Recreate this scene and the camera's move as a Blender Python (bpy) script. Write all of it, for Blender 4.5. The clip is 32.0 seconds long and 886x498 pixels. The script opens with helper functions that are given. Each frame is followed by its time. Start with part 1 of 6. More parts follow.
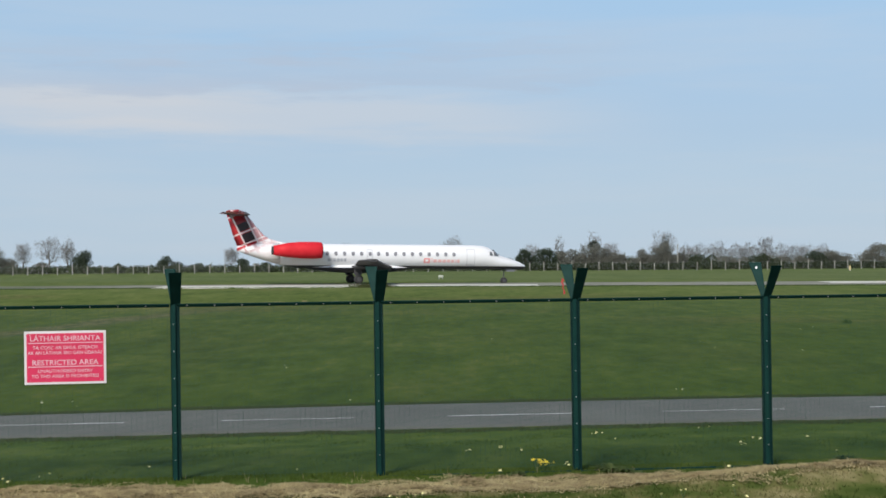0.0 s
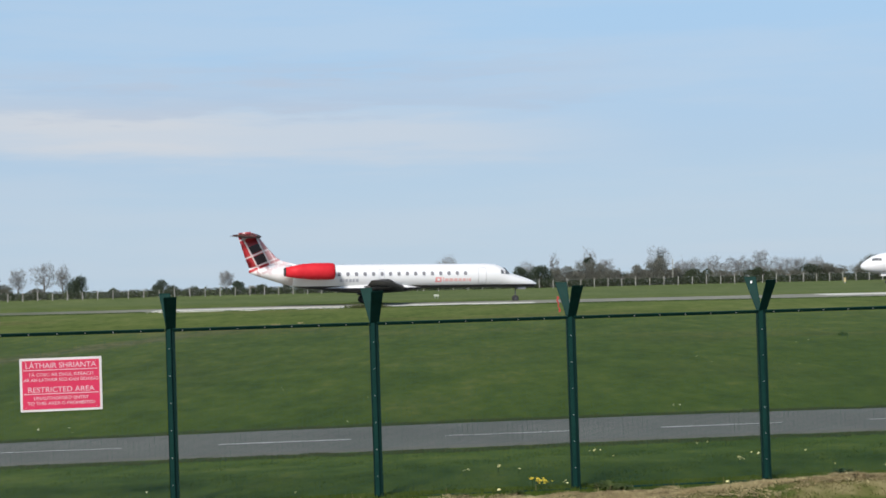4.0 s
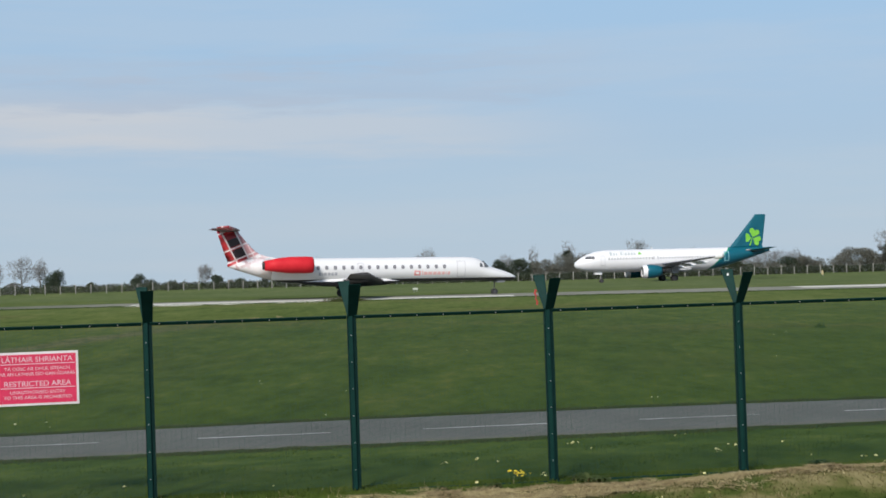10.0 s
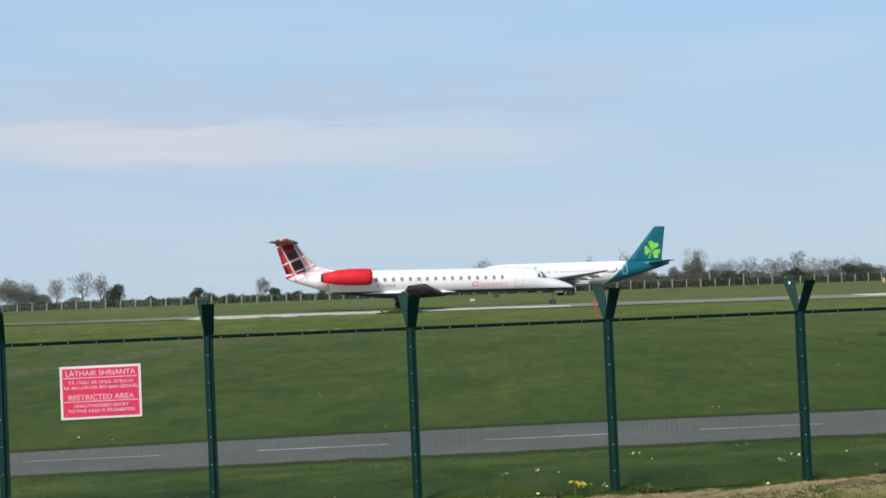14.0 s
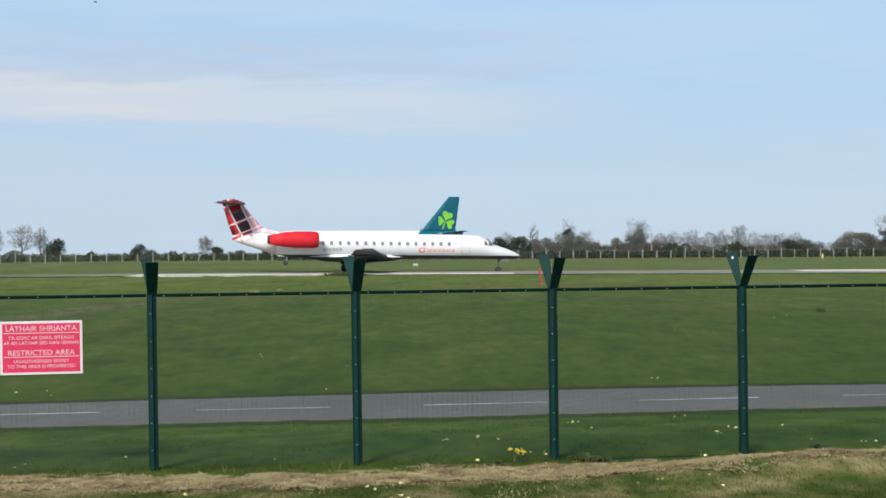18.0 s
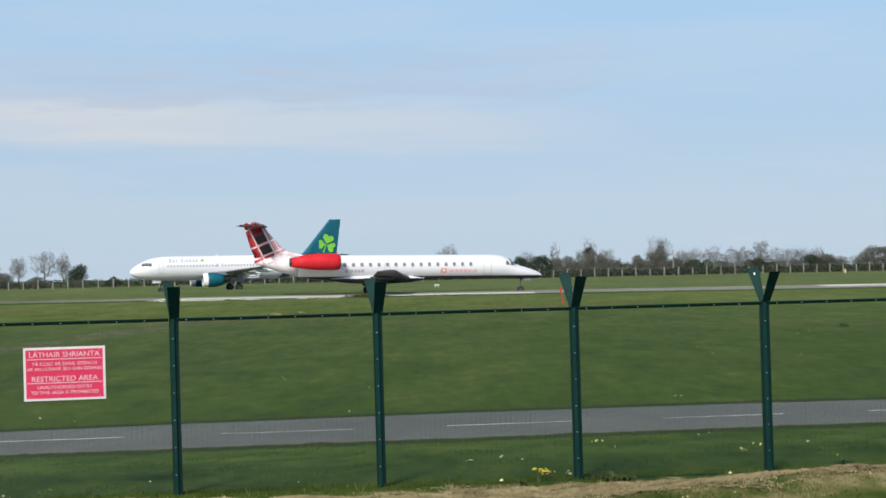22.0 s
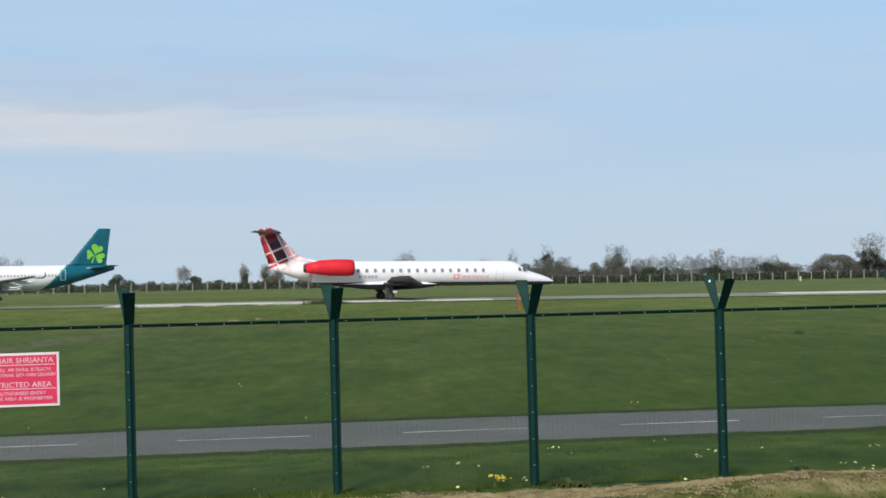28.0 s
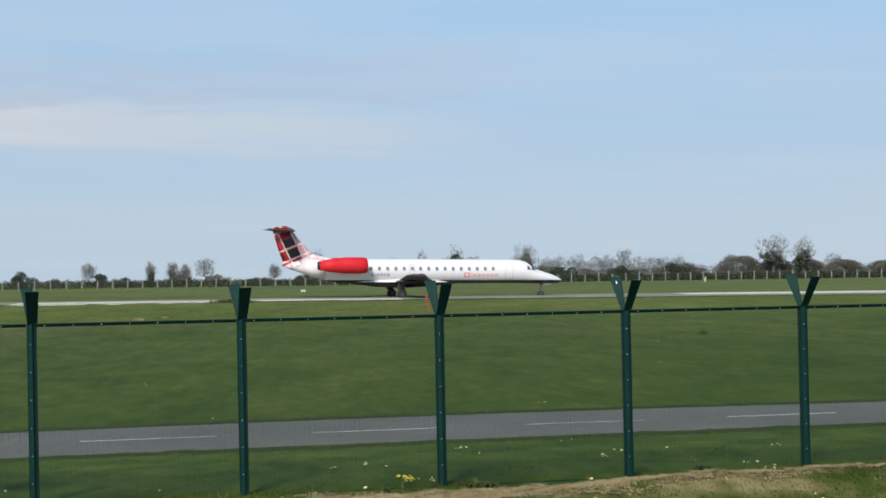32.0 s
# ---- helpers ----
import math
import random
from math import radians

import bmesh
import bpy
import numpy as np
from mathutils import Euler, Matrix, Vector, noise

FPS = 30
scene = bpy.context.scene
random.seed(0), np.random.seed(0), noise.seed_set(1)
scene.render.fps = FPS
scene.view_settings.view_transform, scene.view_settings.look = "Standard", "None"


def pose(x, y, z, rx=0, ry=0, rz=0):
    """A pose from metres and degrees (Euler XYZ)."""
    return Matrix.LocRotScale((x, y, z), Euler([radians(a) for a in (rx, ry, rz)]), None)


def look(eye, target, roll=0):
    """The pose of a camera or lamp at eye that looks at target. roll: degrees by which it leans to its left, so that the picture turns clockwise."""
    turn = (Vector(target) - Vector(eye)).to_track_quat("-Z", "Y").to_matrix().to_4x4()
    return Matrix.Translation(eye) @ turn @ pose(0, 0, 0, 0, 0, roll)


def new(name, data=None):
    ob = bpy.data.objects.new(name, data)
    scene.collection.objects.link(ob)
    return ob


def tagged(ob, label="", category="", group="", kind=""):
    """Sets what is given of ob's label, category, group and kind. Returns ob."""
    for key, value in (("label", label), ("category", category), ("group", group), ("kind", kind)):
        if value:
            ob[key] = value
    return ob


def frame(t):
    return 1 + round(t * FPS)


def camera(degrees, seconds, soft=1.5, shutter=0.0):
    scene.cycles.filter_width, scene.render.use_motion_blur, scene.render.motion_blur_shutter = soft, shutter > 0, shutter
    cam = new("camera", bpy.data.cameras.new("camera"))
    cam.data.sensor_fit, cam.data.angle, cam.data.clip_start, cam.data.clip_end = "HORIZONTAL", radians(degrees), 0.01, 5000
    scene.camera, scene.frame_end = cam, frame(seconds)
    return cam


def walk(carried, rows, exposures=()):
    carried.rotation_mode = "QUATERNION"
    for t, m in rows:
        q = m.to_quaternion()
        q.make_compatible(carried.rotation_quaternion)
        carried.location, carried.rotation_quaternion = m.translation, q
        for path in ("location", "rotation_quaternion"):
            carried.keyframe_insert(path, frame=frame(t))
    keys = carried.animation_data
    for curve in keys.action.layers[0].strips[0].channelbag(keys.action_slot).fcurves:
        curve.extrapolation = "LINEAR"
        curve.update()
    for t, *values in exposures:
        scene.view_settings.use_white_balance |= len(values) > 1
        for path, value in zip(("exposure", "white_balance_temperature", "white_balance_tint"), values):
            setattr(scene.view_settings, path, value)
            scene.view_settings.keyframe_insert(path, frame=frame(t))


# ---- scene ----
cam = camera(34, 32.0, soft=1.65)
EYE = (0.0, 0.0, 3.2)


def aim(t, yaw, pitch, roll, dx, dz):
    """A row of the hand-held path: the eye stays within centimetres of one spot and turns."""
    eye = Vector((EYE[0] + dx, EYE[1], EYE[2] + dz))
    a, b = radians(yaw), radians(pitch)
    ahead = Vector((-math.sin(a) * math.cos(b), math.cos(a) * math.cos(b), math.sin(b)))
    return t, look(eye, eye + 100 * ahead, roll)


walk(cam, [aim(*row) for row in (
    (0.0, 0.000, 0.310, -0.300, 0.016, -0.019),
    (0.5, -0.022, 0.318, -0.521, 0.013, -0.015),
    (1.0, 0.003, 0.391, -0.924, 0.019, -0.010),
    (1.5, 0.269, 0.672, -1.060, 0.010, -0.007),
    (2.0, -0.173, 0.425, -1.017, 0.019, -0.005),
    (2.5, -0.596, 0.154, -0.767, 0.027, -0.015),
    (3.0, -0.608, 0.750, -0.796, 0.035, -0.002),
    (3.5, -0.272, 0.919, -1.235, 0.029, -0.005),
    (5.5, -0.050, 1.608, -1.222, 0.017, -0.004),
    (6.0, 0.026, 1.398, -0.952, 0.010, -0.007),
    (6.5, 0.079, 1.164, -0.896, -0.003, -0.004),
    (7.0, 0.200, 1.187, -0.913, -0.009, -0.009),
    (7.5, 0.267, 1.210, -0.943, 0.003, -0.008),
    (8.0, 0.093, 0.778, -1.039, 0.006, -0.008),
    (8.5, -0.881, 0.578, -1.024, 0.005, -0.016),
    (9.0, -1.274, 0.657, -0.972, 0.015, -0.009),
    (9.5, -1.210, 0.597, -1.245, 0.030, -0.014),
    (10.0, -1.029, 0.776, -1.427, 0.047, -0.011),
    (10.5, -0.902, 1.101, -1.653, 0.046, -0.007),
    (11.0, -0.658, 1.203, -1.520, 0.033, -0.004),
    (11.5, -1.029, 1.437, -1.523, 0.031, -0.009),
    (12.0, -1.316, 1.234, -1.411, 0.030, -0.013),
    (12.5, -0.660, 0.799, -1.358, 0.017, -0.014),
    (13.0, -0.117, 1.018, -1.505, 0.027, -0.005),
    (13.5, 0.878, 1.598, -1.901, 0.025, -0.014),
    (14.0, 1.185, 1.277, -1.930, 0.013, -0.010),
    (14.5, 0.329, 0.724, -1.126, 0.006, -0.009),
    (16.5, -1.870, -0.135, -1.017, -0.013, 0.019),
    (17.0, -0.800, -0.220, -0.731, -0.009, 0.016),
    (17.5, -0.629, -0.172, -0.407, -0.026, 0.010),
    (18.0, -1.009, -0.167, -0.274, -0.031, 0.009),
    (18.5, -0.939, -0.234, -0.458, -0.032, 0.008),
    (19.0, -0.476, -0.197, -0.654, -0.031, 0.010),
    (19.5, 0.055, 0.812, -0.200, -0.032, 0.007),
    (20.0, -0.552, 1.296, 0.242, -0.029, 0.008),
    (20.5, -0.699, 1.064, -0.308, -0.015, -0.000),
    (21.0, -0.380, 1.232, -0.700, -0.018, 0.004),
    (21.5, -0.399, 0.972, -1.059, -0.015, 0.007),
    (22.0, -0.193, 0.645, -1.109, -0.027, 0.011),
    (22.5, 0.174, 0.177, -0.998, -0.024, 0.008),
    (23.0, 0.186, -0.025, -0.929, -0.030, 0.007),
    (23.5, 0.670, -0.468, -1.219, -0.034, 0.003),
    (24.0, 0.853, -1.036, -1.382, -0.033, 0.009),
    (24.5, 0.674, -0.708, -1.321, -0.040, 0.008),
    (25.0, 0.778, 0.039, -1.199, -0.028, 0.010),
    (25.5, 0.613, 0.431, -1.030, -0.028, 0.004),
    (27.5, -1.189, 0.702, -0.891, -0.017, 0.009),
    (28.0, -1.850, 0.885, -0.960, -0.009, 0.008),
    (28.5, -2.955, -0.373, -1.270, -0.002, 0.011),
    (29.0, -3.295, -1.139, -1.150, -0.002, 0.015),
    (29.5, -2.973, 0.231, -0.783, 0.015, 0.005),
    (30.0, -3.051, 0.815, -0.658, 0.011, 0.005),
    (30.5, -3.715, 0.814, -0.460, 0.004, -0.001),
    (31.0, -4.381, 0.915, -0.324, 0.001, 0.009),
    (31.5, -4.419, 0.925, -0.494, -0.016, 0.006),
    (32.0, -5.441, 0.801, -0.665, -0.008, 0.026),
)], exposures=((0.0, -0.05), (3.0, 0.03), (6.0, -0.06), (8.0, -0.12), (9.5, -0.12), (12.0, -0.07), (14.0, 0.04), (17.0, 0.08), (18.0, 0.13), (20.0, 0.0),
               (22.0, 0.04), (24.0, 0.07), (25.0, 0.10), (28.0, 0.03), (29.0, 0.12), (29.6, 0.02), (30.5, -0.05), (32.0, -0.02)))

# ---- daylight ----
SUN_ELEV, SUN_AZ = radians(37), radians(203)     # azimuth clockwise from +y
world = bpy.data.worlds.new("world")
scene.world = world
world.use_nodes = True
wt = world.node_tree
wn, wl = wt.nodes, wt.links
wn.clear()


def wnode(kind, **values):
    n = wn.new(kind)
    for key, value in values.items():
        n.inputs[key].default_value = value
    return n


sky = wn.new("ShaderNodeTexSky")
sky.sky_type = "NISHITA"
sky.sun_disc = False
sky.sun_elevation, sky.sun_rotation = SUN_ELEV, SUN_AZ
sky.air_density, sky.dust_density, sky.ozone_density = 1.0, 0.5, 1.6
co = wn.new("ShaderNodeTexCoord")
sep = wn.new("ShaderNodeSeparateXYZ")
wl.new(co.outputs["Generated"], sep.inputs[0])


def wmath(op, a, b=None, clamp=False):
    n = wn.new("ShaderNodeMath")
    n.operation, n.use_clamp = op, clamp
    for i, v in enumerate((a, b)):
        if v is None:
            continue
        if isinstance(v, (int, float)):
            n.inputs[i].default_value = v
        else:
            wl.new(v, n.inputs[i])
    return n.outputs[0]


def wramp(value, stops):
    n = wn.new("ShaderNodeValToRGB")
    while len(n.color_ramp.elements) < len(stops):
        n.color_ramp.elements.new(0.5)
    for e, (p, c) in zip(n.color_ramp.elements, stops):
        e.position, e.color = p, (c, c, c, 1) if isinstance(c, (int, float)) else (*c, 1)
    n.color_ramp.interpolation = "EASE"
    wl.new(value, n.inputs[0])
    return n.outputs["Color"]


# thin high cloud: long streaks, stretched along the horizon
stretch = wn.new("ShaderNodeMapping")
stretch.inputs["Scale"].default_value = (1.6, 1.6, 15.0)
stretch.inputs["Rotation"].default_value = (0.0, radians(3.5), 0.0)
wl.new(co.outputs["Generated"], stretch.inputs[0])
streak = wnode("ShaderNodeTexNoise", Scale=2.3, Detail=5.0, Roughness=0.55)
wl.new(stretch.outputs[0], streak.inputs["Vector"])
fine = wnode("ShaderNodeTexNoise", Scale=7.0, Detail=6.0, Roughness=0.6)
wl.new(stretch.outputs[0], fine.inputs["Vector"])
# one brighter bank, long and low in the sky
az = wmath("DIVIDE", sep.outputs["X"], sep.outputs["Y"])
el = wmath("ADD", wmath("ADD", sep.outputs["Z"], wmath("MULTIPLY", az, 0.025)), wmath("MULTIPLY", wmath("SUBTRACT", fine.outputs["Fac"], 0.5), 0.030))
bank = wmath("MULTIPLY", wramp(el, ((0.070, 0.0), (0.091, 0.95), (0.100, 1.0), (0.114, 0.35), (0.124, 0.0))),
             wramp(wmath("ADD", az, 0.5), ((0.04, 0.5), (0.25, 1.0), (0.46, 0.78), (0.70, 0.0))))
front = wmath("GREATER_THAN", sep.outputs["Y"], 0.2)
bank = wmath("MULTIPLY", bank, front)
veil = wmath("ADD", wmath("MULTIPLY", wramp(streak.outputs["Fac"], ((0.38, 0.0), (0.68, 1.0))), 0.20), wmath("MULTIPLY", bank, 0.80), True)
# hazy air low down, clearing into blue higher up
haze = wramp(sep.outputs["Z"], ((0.0, 0.92), (0.10, 0.86), (0.25, 0.70), (0.60, 0.0)))
air = wn.new("ShaderNodeValToRGB")
air.color_ramp.elements.new(0.5)
for e, (q, c) in zip(air.color_ramp.elements, ((0.0, (0.655, 0.840, 1.030)), (0.085, (0.562, 0.768, 1.030)), (0.19, (0.544, 0.829, 1.154)))):
    e.position, e.color = q, (*c, 1)
wl.new(sep.outputs["Z"], air.inputs[0])


def wmix(fac, a, b):
    n = wn.new("ShaderNodeMix")
    n.data_type = "RGBA"
    for key, v in (("Factor", fac), ("A", a), ("B", b)):
        if isinstance(v, tuple):
            n.inputs[key].default_value = (*v, 1)
        else:
            wl.new(v, n.inputs[key])
    return n.outputs["Result"]


tall = wn.new("ShaderNodeVectorMath")
tall.operation = "SCALE"
tall.inputs["Scale"].default_value = 6.0
wl.new(air.outputs["Color"], tall.inputs[0])
full = wmix(veil, wmix(haze, sky.outputs[0], tall.outputs[0]), (5.26, 5.54, 5.96))
# a thin grey layer above the bank, ragged and patchy
wisp = wmath("ADD", wmath("ADD", sep.outputs["Z"], wmath("MULTIPLY", az, -0.030)), wmath("MULTIPLY", wmath("SUBTRACT", fine.outputs["Fac"], 0.5), 0.060))
layer = wmath("MULTIPLY", wramp(wisp, ((0.112, 0.0), (0.122, 0.9), (0.134, 0.55), (0.142, 0.9), (0.156, 0.0))), wramp(wmath("ADD", az, 0.5), ((0.10, 0.75), (0.40, 1.0), (0.55, 0.7), (0.68, 0.0))))
layer = wmath("MULTIPLY", wmath("MULTIPLY", layer, front), wramp(fine.outputs["Fac"], ((0.36, 0.35), (0.62, 1.0))))
full = wmix(wmath("MULTIPLY", layer, 0.62), full, (4.05, 4.55, 5.45))
bg = wnode("ShaderNodeBackground", Strength=0.12)
wl.new(full, bg.inputs["Color"])
wl.new(bg.outputs[0], wn.new("ShaderNodeOutputWorld").inputs["Surface"])

sun = new("sun", bpy.data.lights.new("sun", "SUN"))
sun.data.energy, sun.data.angle, sun.data.color = 4.55, radians(13), (1.0, 0.95, 0.88)
sun.matrix_world = look((0, 0, 0), (-math.sin(SUN_AZ) * math.cos(SUN_ELEV), -math.cos(SUN_AZ) * math.cos(SUN_ELEV), -math.sin(SUN_ELEV)))
scene.view_settings.exposure = 0.0


# ---- materials ----
class Nodes:
    """A short hand for building a material's nodes."""

    def __init__(self, name, rough=0.6, metal=0.0, spec=0.5):
        self.m = bpy.data.materials.new(name)
        self.m.use_nodes = True
        self.t = self.m.node_tree
        self.b = self.t.nodes["Principled BSDF"]
        self.b.inputs["Roughness"].default_value = rough
        self.b.inputs["Metallic"].default_value = metal
        self.b.inputs["Specular IOR Level"].default_value = spec
        self.co = self.t.nodes.new("ShaderNodeTexCoord").outputs["Object"]

    def link(self, a, b):
        self.t.links.new(a, b)

    def noise(self, scale, detail=4.0, rough=0.6, stretch=None, vec=None):
        n = self.t.nodes.new("ShaderNodeTexNoise")
        n.inputs["Scale"].default_value, n.inputs["Detail"].default_value, n.inputs["Roughness"].default_value = scale, detail, rough
        v = vec or self.co
        if stretch:
            mp = self.t.nodes.new("ShaderNodeMapping")
            mp.inputs["Scale"].default_value = stretch
            self.link(v, mp.inputs[0])
            v = mp.outputs[0]
        self.link(v, n.inputs["Vector"])
        return n.outputs["Fac"]

    def math(self, op, a, b=None, clamp=False):
        n = self.t.nodes.new("ShaderNodeMath")
        n.operation, n.use_clamp = op, clamp
        for i, v in enumerate((a, b)):
            if v is None:
                continue
            if isinstance(v, (int, float)):
                n.inputs[i].default_value = v
            else:
                self.link(v, n.inputs[i])
        return n.outputs[0]

    def ramp(self, fac, stops, kind="LINEAR"):
        n = self.t.nodes.new("ShaderNodeValToRGB")
        while len(n.color_ramp.elements) < len(stops):
            n.color_ramp.elements.new(0.5)
        for e, (p, c) in zip(n.color_ramp.elements, stops):
            e.position, e.color = p, (c, c, c, 1) if isinstance(c, (int, float)) else (*c, 1)
        n.color_ramp.interpolation = kind
        self.link(fac, n.inputs[0])
        return n.outputs["Color"]

    def mix(self, fac, a, b):
        n = self.t.nodes.new("ShaderNodeMix")
        n.data_type = "RGBA"
        for key, v in (("Factor", fac), ("A", a), ("B", b)):
            if isinstance(v, (int, float)):
                n.inputs[key].default_value = v
            elif isinstance(v, tuple):
                n.inputs[key].default_value = (*v, 1)
            else:
                self.link(v, n.inputs[key])
        return n.outputs["Result"]

    def axis(self, i, vec=None):
        n = self.t.nodes.new("ShaderNodeSeparateXYZ")
        self.link(vec or self.co, n.inputs[0])
        return n.outputs[i]

    def color(self, c):
        if isinstance(c, tuple):
            self.b.inputs["Base Color"].default_value = (*c, 1)
        else:
            self.link(c, self.b.inputs["Base Color"])
        return self

    def bump(self, fac, strength=0.3, dist=0.02):
        n = self.t.nodes.new("ShaderNodeBump")
        n.inputs["Strength"].default_value, n.inputs["Distance"].default_value = strength, dist
        self.link(fac, n.inputs["Height"])
        self.link(n.outputs[0], self.b.inputs["Normal"])
        return self

    def sheer(self, tone, share):
        """Lets a share of the light through, as thin leaves do."""
        glow = self.t.nodes.new("ShaderNodeBsdfTranslucent")
        self.link(tone, glow.inputs["Color"])
        both = self.t.nodes.new("ShaderNodeMixShader")
        both.inputs[0].default_value = share
        self.link(self.b.outputs[0], both.inputs[1])
        self.link(glow.outputs[0], both.inputs[2])
        self.link(both.outputs[0], self.t.nodes["Material Output"].inputs["Surface"])
        return self

    def random(self):
        return self.t.nodes.new("ShaderNodeObjectInfo").outputs["Random"]

    def island(self):
        return self.t.nodes.new("ShaderNodeNewGeometry").outputs["Random Per Island"]


def worn(name, a, b, scale=3.0, rough=0.6, metal=0.0, bump=0.2, dist=0.01, fine=40.0):
    """Two tones mixed by broad noise and a fine grain."""
    n = Nodes(name, rough, metal)
    broad, grain = n.noise(scale, 5), n.noise(fine, 3)
    f = n.math("ADD", n.math("MULTIPLY", broad, 0.75), n.math("MULTIPLY", grain, 0.25))
    n.color(n.mix(n.ramp(f, ((0.36, 0.0), (0.64, 1.0))), a, b))
    if bump:
        n.bump(grain, bump, dist)
    return n.m


def leaves(name, stops, rough=0.8, thin=0.45):
    """Thin leaves or blades, toned one by one, that let part of the light through."""
    n = Nodes(name, rough, 0.0, 0.2)
    tone = n.ramp(n.island(), stops)
    return n.color(tone).sheer(tone, thin).m


VERGE_TONES = ((0.40, (0.042, 0.064, 0.014)), (0.49, (0.072, 0.090, 0.024)), (0.56, (0.122, 0.118, 0.044)), (0.66, (0.220, 0.190, 0.092)))


def verge_blades():
    """Blades toned by the same patches as the soil under them, each a little apart."""
    n = Nodes("rough verge grass", 0.85, 0.0, 0.1)
    f = n.math("ADD", n.noise(0.9, 4, 0.6), n.math("MULTIPLY", n.math("SUBTRACT", n.island(), 0.5), 0.12))
    tone = n.ramp(f, VERGE_TONES)
    return n.color(tone).sheer(tone, 0.5).m


def straw_blades():
    """Cut grass in bleached and brown clumps, each straw a little apart."""
    n = Nodes("cut dry grass", 0.85, 0.0, 0.1)
    f = n.math("ADD", n.math("MULTIPLY", n.noise(2.4, 4, 0.6, (0.6, 1.0, 1.0)), 0.55), n.math("MULTIPLY", n.noise(9.0, 4, 0.65, (0.6, 1.0, 1.0)), 0.45))
    f = n.math("ADD", f, n.math("MULTIPLY", n.math("SUBTRACT", n.island(), 0.5), 0.10))
    tone = n.ramp(f, ((0.36, (0.20, 0.160, 0.085)), (0.45, (0.36, 0.290, 0.165)), (0.53, (0.48, 0.400, 0.220)), (0.64, (0.60, 0.520, 0.300))))
    return n.color(tone).sheer(tone, 0.5).m


def lush_tone(n):
    """The tone of the uncut grass between the fence and the perimeter road, in patches."""
    f = n.math("ADD", n.math("MULTIPLY", n.noise(0.55, 5, 0.62, (1.0, 0.6, 1.0)), 0.6), n.math("MULTIPLY", n.noise(2.6, 5, 0.7, (1.0, 0.5, 1.0)), 0.4))
    return f, ((0.38, (0.040, 0.065, 0.012)), (0.48, (0.058, 0.089, 0.016)), (0.56, (0.078, 0.110, 0.021)), (0.66, (0.108, 0.130, 0.032)))


def lush_blades(name, spread_by, thin=0.5):
    """Blades toned by the same patches as the ground that they stand on, each a little apart."""
    n = Nodes(name, 0.85, 0.0, 0.1)
    f, stops = lush_tone(n)
    tone = n.ramp(n.math("ADD", f, n.math("MULTIPLY", n.math("SUBTRACT", n.island(), 0.5), spread_by)), stops)
    return n.color(tone).sheer(tone, thin).m


